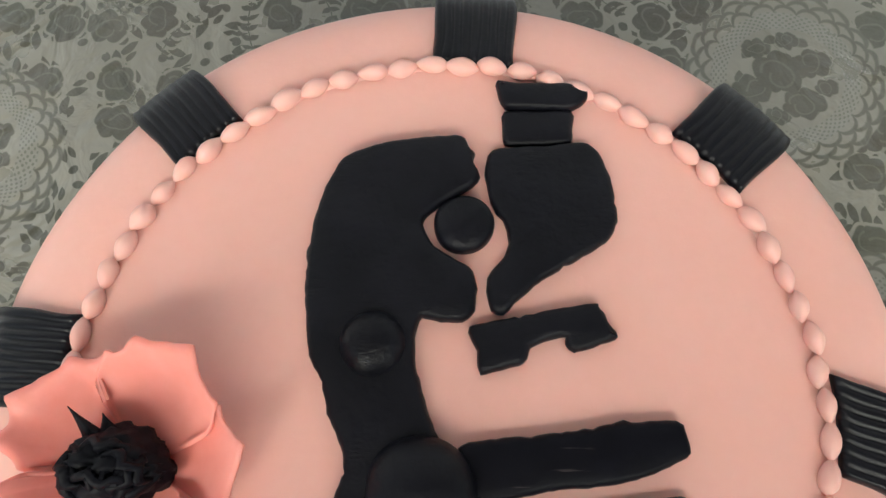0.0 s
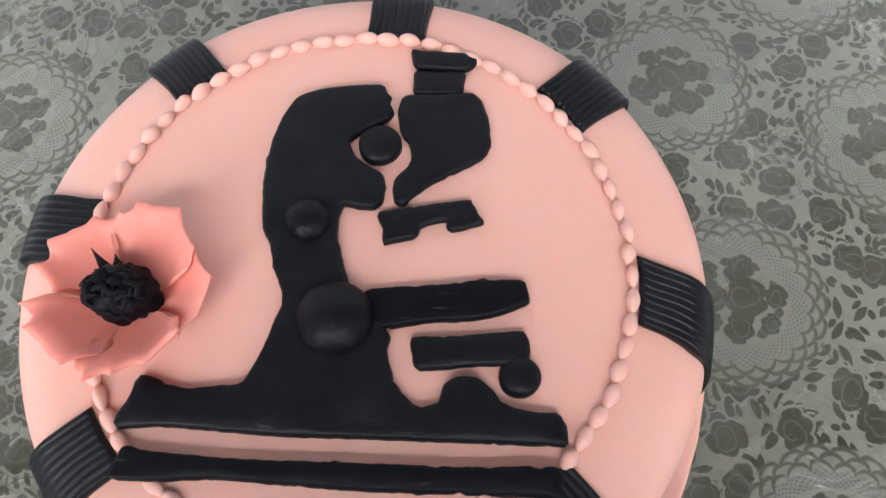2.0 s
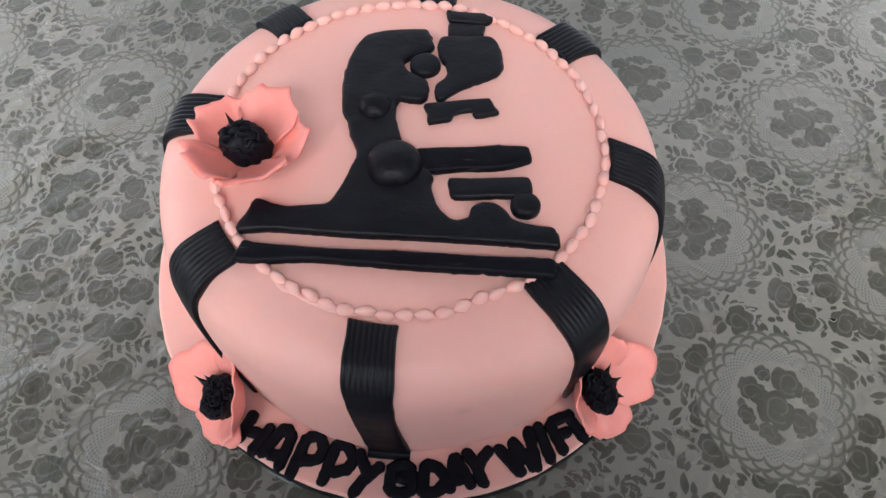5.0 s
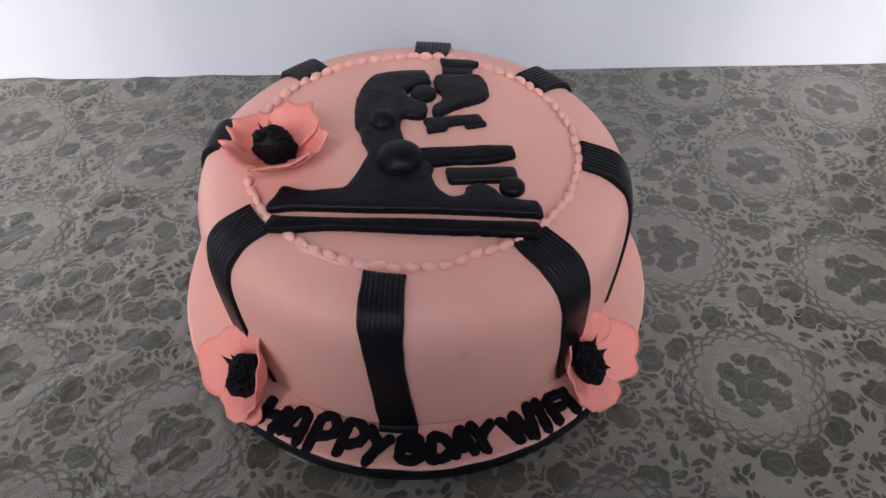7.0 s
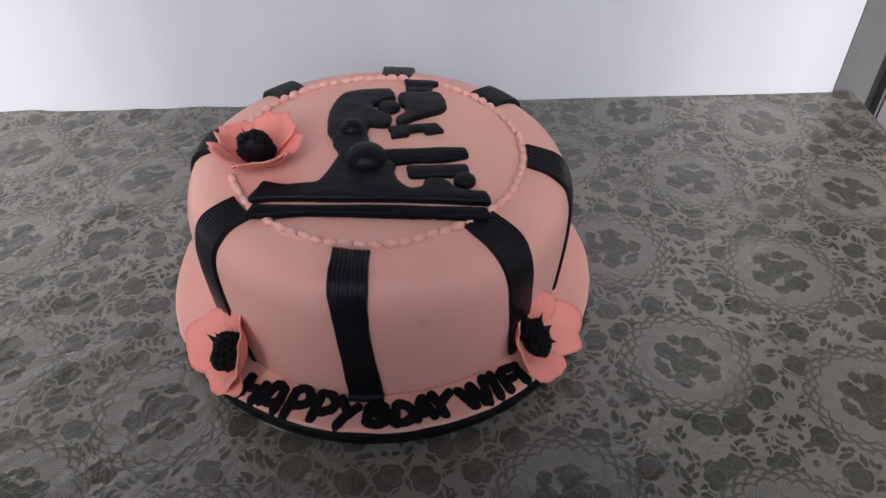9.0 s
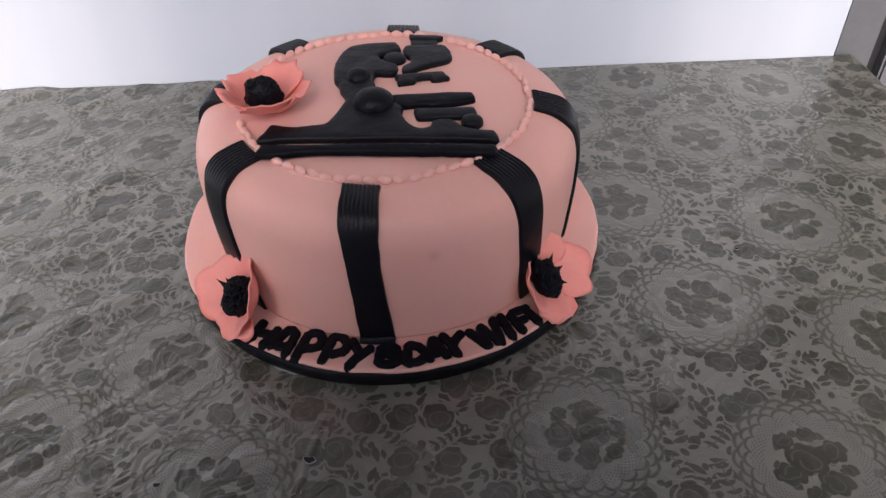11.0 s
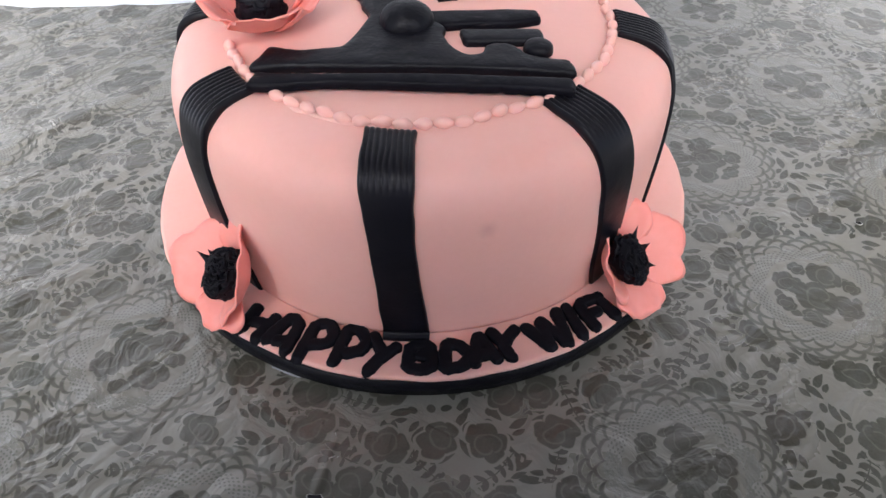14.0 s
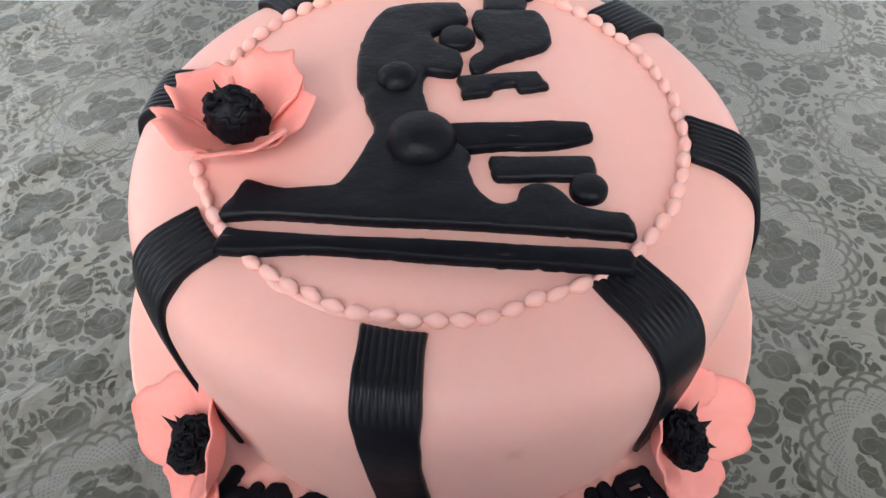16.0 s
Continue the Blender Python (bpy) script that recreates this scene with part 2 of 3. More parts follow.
MEDALLIONS = [(0.284, 0.148), (0.381, 0.246), (0.246, 0.267), (0.325, 0.020), (0.424, 0.125), (0.190, 0.050), (0.164, 0.185), (0.225, -0.072), (0.126, -0.183),
              (0.257, -0.207), (0.346, -0.108), (-0.365, 0.193), (-0.228, 0.148), (-0.269, 0.267), (-0.318, 0.058), (-0.143, -0.117), (-0.096, -0.218),
              (-0.274, -0.074), (-0.219, -0.183)]
CLOTH = cloth_material()


def plaster(name, a, b, rough=0.7, bump=0.002):
    m = Mat(name, rough, 0.3)
    big, small = m.noise(2.2, 4), m.noise(120, 5)
    m.colour(m.mix((big * 0.75 + small * 0.25).smooth(0.3, 0.7), a, b))
    m.relief(m.noise(9, 3) * 0.8 + small * 0.2, bump, 0.3)
    return m.mat


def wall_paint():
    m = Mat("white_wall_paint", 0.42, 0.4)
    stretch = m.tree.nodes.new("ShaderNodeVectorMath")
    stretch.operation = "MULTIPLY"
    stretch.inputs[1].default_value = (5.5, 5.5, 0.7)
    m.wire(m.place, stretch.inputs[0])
    # vertical bands put soft reflections and shade on the wall into its colour
    reflection_bands, dirt = m.noise(1.0, 3, 0.5, stretch.outputs[0]), m.noise(140, 5)
    paint = m.mix(reflection_bands.smooth(0.3, 0.7), (0.435, 0.475, 0.545), (0.53, 0.565, 0.63))
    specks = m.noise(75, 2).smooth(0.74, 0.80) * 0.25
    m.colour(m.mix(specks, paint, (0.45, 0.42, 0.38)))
    m.relief(reflection_bands * 0.7 + m.noise(9, 3) * 0.5 + dirt * 0.06, 0.003, 0.35)
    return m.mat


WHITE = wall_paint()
GREY = plaster("grey_frame_paint", (0.082, 0.085, 0.093), (0.112, 0.115, 0.123), 0.5)
PALE = plaster("grey_door_paint", (0.105, 0.107, 0.115), (0.135, 0.137, 0.145), 0.5)
# near-black, for the shade in the door gap and the torn holes
DARK = plaster("dark_gap_shade_and_tear", (0.012, 0.012, 0.014), (0.020, 0.020, 0.021), 0.8)
SHADE_CEILING = plaster("shade_ceiling_grey", (0.30, 0.29, 0.27), (0.38, 0.37, 0.35), 0.7)
CLOTH_RIM = plaster("worn_vinyl_edge", (0.17, 0.17, 0.16), (0.33, 0.33, 0.32), 0.5)
FLOOR = plaster("grey_cement", (0.26, 0.25, 0.235), (0.34, 0.33, 0.31), 0.75)
WOOD = plaster("dark_table_wood", (0.10, 0.06, 0.035), (0.16, 0.10, 0.06), 0.5)
FOIL = plaster("silver_board_foil", (0.11, 0.115, 0.125), (0.22, 0.225, 0.235), 0.4)


# ---- mesh helpers ----
def part(name, bm, material, parent=None, label="", smooth=True):
    me = bpy.data.meshes.new(name)
    bmesh.ops.recalc_face_normals(bm, faces=bm.faces)
    for f in bm.faces:
        f.smooth = smooth
    bm.to_mesh(me)
    bm.free()
    me.materials.append(material)
    ob = new(name, me)
    ob.parent = parent
    if label:
        ob["label"] = label
    return ob


def thing(name, at, label, category, group="", kind=""):
    ob = new(name)
    ob.location = at
    ob.empty_display_size = 0.02
    return tagged(ob, label, category, group, kind)


def box(lo, hi, bevel=0.0):
    bm = bmesh.new()
    bmesh.ops.create_cube(bm, size=1)
    for v in bm.verts:
        v.co = Vector([lo[i] + (v.co[i] + 0.5) * (hi[i] - lo[i]) for i in range(3)])
    if bevel:
        bmesh.ops.bevel(bm, geom=bm.edges, offset=bevel, segments=2, affect="EDGES")
    return bm


def grid_mesh(bm, rows, closed=False):
    """Quads between rows of points of equal length. Returns the rows of vertices."""
    made = [[bm.verts.new(p) for p in row] for row in rows]
    for r0, r1 in zip(made, made[1:]):
        n = len(r0)
        for i in range(n if closed else n - 1):
            bm.faces.new((r0[i], r0[(i + 1) % n], r1[(i + 1) % n], r1[i]))
    return made


def curve_through(points, step=0.0018, closed=True):
    """An even row of points on a smooth line through the corners given in millimetres."""
    p = [Vector((x * 0.001, y * 0.001)) for x, y in points]
    n, out = len(p), []
    for i in range(n if closed else n - 1):
        a, b, c, d = (p[(i + k) % n] if closed else p[min(max(i + k, 0), n - 1)] for k in (-1, 0, 1, 2))
        k = max(1, round((c - b).length / step))
        for j in range(k):
            u = j / k
            m1, m2 = (c - a) * 0.33, (d - b) * 0.33
            out.append((2 * u**3 - 3 * u**2 + 1) * b + (u**3 - 2 * u**2 + u) * m1 + (3 * u**2 - 2 * u**3) * c + (u**3 - u**2) * m2)
    return out if closed else out + [p[-1]]


def applique(points, thick, z, seed=0, jag=0.0006):
    """A cut sheet of paste with a rounded, slightly ragged edge."""
    line = curve_through(points)
    rnd = random.Random(seed)
    n = len(line)
    area = sum(line[i].x * line[(i + 1) % n].y - line[(i + 1) % n].x * line[i].y for i in range(n))
    if area < 0:
        line.reverse()
    norm = []
    for i in range(n):
        d = (line[(i + 1) % n] - line[i - 1]).normalized()
        norm.append(Vector((-d.y, d.x)))
    wob = [rnd.uniform(-jag, jag) * 0.28 for _ in range(n)]
    for _ in range(n // 16):
        at, deep, wide = rnd.randrange(n), rnd.uniform(0.5, 1.3) * jag * rnd.choice((-1, 1, 1)), rnd.choice((1, 1, 2))
        for k in range(wide):
            wob[(at + k) % n] += deep * (1 - 0.35 * k)
    bm = bmesh.new()
    rows = []
    for inset, h in ((0.0002, 0.0), (-0.0003, 0.35), (0.0, 0.7), (0.0006, 0.92), (0.0015, 1.0)):
        rows.append([(*(line[i] + norm[i] * (inset + wob[i] * (1.0 if h < 0.9 else 0.3))), z + thick * h) for i in range(n)])
    made = grid_mesh(bm, rows, closed=True)
    # inner points let the sheet follow the domed cake and sag a little
    rim = [Vector((v.co.x, v.co.y)) for v in made[-1]]
    xs, ys = [p.x for p in rim], [p.y for p in rim]
    pts = list(rim)
    gap = 0.0032
    for a in range(int((max(xs) - min(xs)) / gap) + 1):
        for b in range(int((max(ys) - min(ys)) / gap) + 1):
            p = Vector((min(xs) + (a + 0.5) * gap, min(ys) + (b + 0.5) * gap))
            if inside_line(p, rim) and min((p - q).length for q in rim) > gap * 0.45:
                pts.append(p)
    flat, _, tris, *_ = delaunay_2d_cdt(pts, [(k, (k + 1) % n) for k in range(n)], [], 1, 1e-7)
    verts = []
    for k, p in enumerate(flat):
        if k < n:
            verts.append(made[-1][k])
        else:
            near = min((p - q).length for q in rim)
            lift = 0.0004 * noise.noise((p.x * 90, p.y * 90, seed)) + 0.0003 * min(1, near / 0.004)
            verts.append(bm.verts.new((p.x, p.y, z + thick + lift)))
    for tri in tris:
        if len(set(tri)) == 3:
            try:
                bm.faces.new([verts[k] for k in tri])
            except ValueError:
                pass
    for v in bm.verts:
        v.co.z += crown(v.co.x, v.co.y)
    return bm


def inside_line(p, rim):
    odd = False
    for a, b in zip(rim, rim[1:] + rim[:1]):
        if (a.y > p.y) != (b.y > p.y) and p.x < (b.x - a.x) * (p.y - a.y) / (b.y - a.y) + a.x:
            odd = not odd
    return odd


def dome(x, y, z, r, h, seed=0, flat=1.0, lip=0.0):
    """A hand-rolled bulge of paste; flat below 1 squares its shoulders."""
    bm = bmesh.new()
    rows = []
    rnd = random.Random(seed)
    ph = rnd.uniform(0, 6)
    for j in range(13):
        u = j / 12
        rr = r * max(0.001, (1 - u ** (2 / flat))) ** 0.5 if j < 12 else r * 0.02
        zz = z + h * u + lip * math.sin(u * 3.14)
        rows.append([(x + rr * math.cos(a) * (1 + 0.02 * math.sin(3 * a + ph)), y + rr * math.sin(a) * (1 + 0.02 * math.sin(2 * a + ph)), zz)
                     for a in (k * math.tau / 36 for k in range(36))])
    made = grid_mesh(bm, rows, closed=True)
    bm.faces.new(made[-1])
    for v in bm.verts:
        v.co.z += crown(x, y)
    return bm


# ---- the setting ----
TILT_WALL = math.atan2(0.032, 0.726)     # the wall's small turn against the cake's axes
WX, WY = 0.476, 0.306                    # back corner of the table
TURN_WALL = pose(WX, WY, 0, 0, 0, math.degrees(TILT_WALL))


def placed(ob):
    ob.matrix_world = TURN_WALL
    return ob


def table():
    top = thing("table", (0, 0, 0), "table covered with a grey floral vinyl cloth", "table")
    top.matrix_world = TURN_WALL
    bm = bmesh.new()
    nx, ny = 300, 200
    x0, x1, y0, y1 = -1.15, 0.02, -0.78, -0.001
    rows = []
    ca, sa = math.cos(radians(40)), math.sin(radians(40))
    for j in range(ny + 1):
        row = []
        for i in range(nx + 1):
            x, y = x0 + (x1 - x0) * i / nx, y0 + (y1 - y0) * j / ny
            gap = math.hypot(x + 0.475, y + 0.272) - 0.172
            calm = max(0.0, min(1.0, gap / 0.06))
            along, over = x * ca + y * sa, y * ca - x * sa
            left = max(0.0, min(1.0, (-0.42 - x) / 0.16))
            wave = noise.noise((along * 5, over * 26, 0.3)) + 0.5 * noise.noise((along * 11, over * 60, 2.3))
            fold = max(0.0, wave) ** 1.5
            z = 0.0010 * noise.noise((x * 6, y * 6, 0)) + (0.0006 + 0.0042 * left) * fold
            row.append((x, y, z * calm - 0.0004))
        rows.append(row)
    made = grid_mesh(bm, rows)
    # hanging hem on the free sides
    for edge, out in (([r[-1] for r in made], (1, 0)), (made[0], (0, -1)), ([r[0] for r in made], (-1, 0))):
        last = edge
        for dz, do in ((0.004, 0.006), (0.03, 0.010), (0.12, 0.012), (0.24, 0.014)):
            cur = [bm.verts.new((v.co.x + out[0] * do, v.co.y + out[1] * do, -dz)) for v in edge]
            for i in range(len(edge) - 1):
                bm.faces.new((last[i], last[i + 1], cur[i + 1], cur[i]))
            last = cur
    part("tablecloth", bm, CLOTH, top)
    for hx, hy, hr in ((-0.043, -0.200, 0.0030), (-0.130, -0.215, 0.0020), (0.268, -0.017, 0.0016)):
        def loop(rr, hz):
            return [TURN_WALL.inverted() @ Vector((hx + hr * rr * math.cos(a) * (1.25 + 0.3 * math.sin(2 * a + hx * 60)), hy + hr * rr * math.sin(a) * (0.7 + 0.2 * math.sin(3 * a)), hz))
                    for a in (k * math.tau / 18 for k in range(18))]
        ring = bmesh.new()
        grid_mesh(ring, [loop(1.20, 0.0002), loop(1.10, 0.0009), loop(1.0, 0.0010), loop(0.95, 0.0004)], closed=True)
        part("torn_rim", ring, CLOTH_RIM, top, "curled rim of a small tear")
        pit = bmesh.new()
        pit.faces.new([pit.verts.new(p) for p in loop(1.0, 0.0008)])
        part("tear", pit, DARK, top, "small dark tear in the cloth")
    rnd = random.Random(8)
    for k in range(8):
        u = rnd.random()
        sx, sy = -0.035 - 0.013 * u + rnd.uniform(-0.003, 0.003), -0.166 - 0.058 * u
        ln, wd, lean = rnd.uniform(0.0006, 0.0022), rnd.uniform(0.00015, 0.0004), -1.75 + rnd.uniform(-0.9, 0.9)
        flake = bmesh.new()
        ring = []
        for i in range(10):
            a = i * math.tau / 10
            px, py = ln * math.cos(a) * rnd.uniform(0.7, 1.1), wd * math.sin(a) * rnd.uniform(0.5, 1.3)
            ring.append(TURN_WALL.inverted() @ Vector((sx + px * math.cos(lean) - py * math.sin(lean), sy + px * math.sin(lean) + py * math.cos(lean), 0.0)))
        grid_mesh(flake, [[p + Vector((0, 0, -0.0004)) for p in ring], [p + Vector((0, 0, 0.0005)) for p in ring]], closed=True)
        flake.verts.ensure_lookup_table()
        flake.faces.new([flake.verts[10 + i] for i in range(10)])
        part("scuff", flake, CLOTH_RIM, top, "pale scuff along a crease of the cloth")
    part("tabletop", box((x0, y0, -0.03), (x1, y1, -0.004), 0.003), WOOD, top, smooth=False)
    for lx in (x0 + 0.04, x1 - 0.1):
        for ly in (y0 + 0.04, y1 - 0.1):
            part("leg", box((lx, ly, -0.75), (lx + 0.06, ly + 0.06, -0.031), 0.004), WOOD, top, smooth=False)
    return top


def setting():
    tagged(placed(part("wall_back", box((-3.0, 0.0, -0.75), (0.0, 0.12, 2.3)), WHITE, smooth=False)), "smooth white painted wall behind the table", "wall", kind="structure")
    frame_thing = thing("door_frame", (0, 0, 0), "grey painted door frame beside the white wall", "door frame", kind="structure")
    frame_thing.matrix_world = TURN_WALL
    part("jamb", box((0.0, 0.003, -0.75), (0.047, 0.14, 2.1), 0.003), GREY, frame_thing, smooth=False)
    # dark strip stands in for the shadow of the gap beside the door
    part("gap_shade", box((0.047, 0.02, -0.75), (0.066, 0.14, 2.1)), DARK, frame_thing, smooth=False)
    placed(tagged(part("door_1", box((0.066, 0.006, -0.75), (0.95, 0.05, 2.1), 0.003), PALE, smooth=False), "grey painted door leaf", "door", kind="structure"))
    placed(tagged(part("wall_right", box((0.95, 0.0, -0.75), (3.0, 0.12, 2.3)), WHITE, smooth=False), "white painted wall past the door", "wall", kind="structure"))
    # unseen pier added to block low front sun from the table's front
    tagged(part("shade_pier", box((-0.33, -0.82, -0.75), (0.39, -0.70, 0.90)), WHITE, smooth=False), "added unseen white pier that blocks front sun from the table", "wall", kind="structure")
    # low ceiling is added out of view to cut overhead sky and dim the upper wall
    tagged(part("ceiling", box((-1.8, -0.70, 1.10), (2.2, 0.6, 1.20)), SHADE_CEILING, smooth=False), "added unseen grey ceiling that shades the upper wall and table", "ceiling", kind="structure")
    tagged(part("floor", box((-40, -40, -0.80), (40, 40, -0.75)), FLOOR, smooth=False), "grey cement floor", "floor", kind="structure")


# ---- cake ----
TOP = 0.1185
FOOT = 0.0145
LEAN = 0.014                             # the top drops a little towards +x


def crown(x, y):
    """Height of the gently domed cake top over its rim."""
    return 0.0050 * max(0.0, 1 - (x * x + y * y) / 0.0108) - LEAN * x


def profile(s):
    """Radius and height of the cake's skin: s from 0 at the pearls over the shoulder to 1 at the board."""
    pts = PROFILE
    f = s * (len(pts) - 1)
    i = min(int(f), len(pts) - 2)
    u = f - i
    a, b, c, d = pts[max(i - 1, 0)], pts[i], pts[i + 1], pts[min(i + 2, len(pts) - 1)]
    out = []
    for k in (0, 1):
        m1, m2 = (c[k] - a[k]) / 2, (d[k] - b[k]) / 2
        out.append((2 * u**3 - 3 * u**2 + 1) * b[k] + (u**3 - 2 * u**2 + u) * m1 + (3 * u**2 - 2 * u**3) * c[k] + (u**3 - u**2) * m2)
    return out


PROFILE = [(0.098, TOP + 0.0005), (0.107, TOP - 0.0004), (0.1170, TOP - 0.0017), (0.1260, TOP - 0.0050), (0.1330, TOP - 0.0110), (0.1367, TOP - 0.0200), (0.1380, 0.0890),
           (0.1380, 0.0730), (0.1372, 0.0560), (0.1360, 0.0390), (0.1348, 0.0250), (0.1343, FOOT)]


def skin(s, a):
    r, z = profile(s)
    r += 0.0008 * noise.noise((math.cos(a) * 2, math.sin(a) * 2, z * 12))
    return Vector((r * math.cos(a), r * math.sin(a), z - LEAN * r * math.cos(a) * max(0.0, (z - FOOT) / (TOP - FOOT)) ** 2))


def cake():
    top = thing("cake", (CX, CY, FOOT), "round cake in smooth salmon-pink fondant with black ribbed straps", "cake")
    bm = bmesh.new()
    n = 144
    rows = []
    for r in (0.015, 0.03, 0.045, 0.06, 0.075, 0.088):
        rows.append([(r * math.cos(a), r * math.sin(a), TOP + crown(r * math.cos(a), r * math.sin(a)) - FOOT) for a in (k * math.tau / n for k in range(n))])
    for j in range(41):
        rows.append([skin(j / 40, k * math.tau / n) - Vector((0, 0, FOOT)) for k in range(n)])
    made = grid_mesh(bm, rows, closed=True)
    bm.faces.new(made[0])
    bm.faces.new(made[-1])
    part("fondant_cover", bm, COVER, top)
    for k, (a0, a1, width, bend, start) in enumerate(STRAPS):
        part("strap", strap(radians(a0), radians(a1), width, k, bend, start), STRAP, top, "ribbed black fondant strap")
    return top


# bearing at the pearls and at the board, width, bend, radius of the upper end
STRAPS = [(-95.7, -92.6, 0.0236, 1.2, 0.1058), (-48.0, -42.8, 0.0240, 2.2, 0.1012), (-2.2, -14.5, 0.0270, 0.95, 0.1054), (43.2, 44.5, 0.0272, 1.2, 0.1055),
          (85.8, 86.5, 0.0252, 1.2, 0.1052), (132.4, 132.0, 0.0238, 1.2, 0.1056), (173.2, 173.5, 0.0268, 1.2, 0.1055), (-142.6, -134.8, 0.0258, 2.2, 0.1062)]


def strap(a0, a1, width, seed, bend, start):
    """A ribbed band of paste that lies over the shoulder and runs down to the board."""
    bm = bmesh.new()
    ribs, across, along = 9, 54, 64
    rows_top, rows_low = [], []
    rnd = random.Random(seed)
    ph = rnd.uniform(0, 9)
    for j in range(along + 1):
        u = j / along
        s0 = (start - 0.098) / 0.099
        s = s0 + ((0.90 if seed == 2 else 1) - s0) * u
        mid = a0 + (a1 - a0) * u**bend
        here = skin(s, mid)
        ahead = skin(min(1, s + 0.01), mid) - skin(max(0, s - 0.01), mid)
        side = Vector((-math.sin(mid), math.cos(mid), 0))
        up = side.cross(ahead).normalized() * -1
        if up.dot(Vector((math.cos(mid), math.sin(mid), 1))) < 0:
            up.negate()
        top_row, low_row = [], []
        wid = width * (1 - 0.12 * max(0.0, min(1.0, (u - 0.45) / 0.3)) * (seed == 1) - (0.11 if seed == 0 else 0.0) * math.exp(-((u - 0.62) / 0.22) ** 2) + 0.05 * math.exp(-((u - 0.26) / 0.10) ** 2) + 0.02 * noise.noise((u * 4, ph, 0)))
        for i in range(across + 1):
            v = i / across * 2 - 1
            wob = 0.0006 * noise.noise((u * 9, v * 2, ph))
            edge = max(0, abs(v) - 0.93) / 0.07
            depth = 0.95 * (1 - max(0, min(1, (u - 0.20) / 0.13)))
            rib = abs(math.sin((v + 1) / 2 * math.pi * ribs + 0.25 * noise.noise((u * 10, v * 3, ph + 5))))
            h = 0.0021 + 0.0016 * math.exp(-((u - 0.26) / 0.11) ** 2) + 0.0011 * depth * (rib**0.55) - 0.0012 * edge**2
            if j == 0 or j == along:
                h *= 0.75
            ang = mid + (v * wid / 2 + wob) / max(here.x * math.cos(mid) + here.y * math.sin(mid), 0.05)
            base = skin(s, ang)
            top_row.append(base + up * h - Vector((0, 0, FOOT)))
            low_row.append(base - up * 0.0006 - Vector((0, 0, FOOT)))
        rows_top.append(top_row), rows_low.append(low_row)
    if seed == 0:
        # the front strap runs out a few millimetres over the board
        out = Vector((math.cos(a1), math.sin(a1), 0))
        rim = rows_low[-1]
        rows_top[-1] = [p + out * 0.0030 + Vector((0, 0, 0.0046)) for p in rim]
        for reach, high in ((0.0042, 0.0032), (0.0054, 0.0018), (0.0060, 0.0)):
            rows_top.append([p + out * reach + Vector((0, 0, high)) for p in rim])
            rows_low.append([p + out * reach * 0.9 - Vector((0, 0, 0.0004)) for p in rim])
        along += 3
    a = grid_mesh(bm, rows_top)
    b = grid_mesh(bm, rows_low)
    for j in range(along):
        for i in (0, across):
            bm.faces.new((a[j][i], a[j + 1][i], b[j + 1][i], b[j][i]))
    for j in (0, along):
        for i in range(across):
            bm.faces.new((a[j][i], a[j][i + 1], b[j][i + 1], b[j][i]))
    return bm


def cake_board():
    top = thing("cake_board", (CX - 0.0015, CY, 0), "round cake board iced in pink with a black ribbon edge", "cake board")
    def disc(rows, wave=0.0):
        bm = bmesh.new()
        n = 256
        pts = []
        for r, z in rows:
            ring_pts = []
            for k in range(n):
                a = k * math.tau / n
                w = 1 + wave * (noise.noise((math.cos(a) * 3.2, math.sin(a) * 3.2, 1.0)) + 0.45 * noise.noise((math.cos(a) * 11, math.sin(a) * 11, 4.0)))
                ring_pts.append((r * w * math.cos(a), r * w * math.sin(a), z))
            pts.append(ring_pts)
        made = grid_mesh(bm, pts, closed=True)
        bm.faces.new(made[0]), bm.faces.new(made[-1])
        return bm
    part("board", disc([(0.1615, 0.0002), (0.1615, 0.0112)]), FOIL, top, "silver foil board")
    part("ribbon_edge", disc([(0.1616, 0.0006), (0.1627, 0.0010), (0.1629, 0.0060), (0.1627, 0.0108), (0.1617, 0.0112)]), BLACK, top, "black ribbon edge")
    lip = bmesh.new()
    rows = []
    for k in range(41):
        a = radians(-117 + 6 * k / 40)
        w = 0.0006 * noise.noise((k * 0.3, 0, 3))
        rows.append([((r + w) * math.cos(a), (r + w) * math.sin(a), z) for r, z in ((0.1622, 0.0003), (0.1634, 0.0004), (0.1635, 0.0007), (0.1624, 0.0011))])
    grid_mesh(lip, rows)
    part("foil_lip", lip, FOIL, top, "thin silver foil lip under the ribbon")
    part("icing", disc([(0.1605, 0.0113), (0.1624, 0.0121), (0.1626, 0.0134), (0.1616, 0.0143), (0.1605, FOOT), (0.150, FOOT), (0.05, FOOT)], 0.009), PINK, top)
    return top


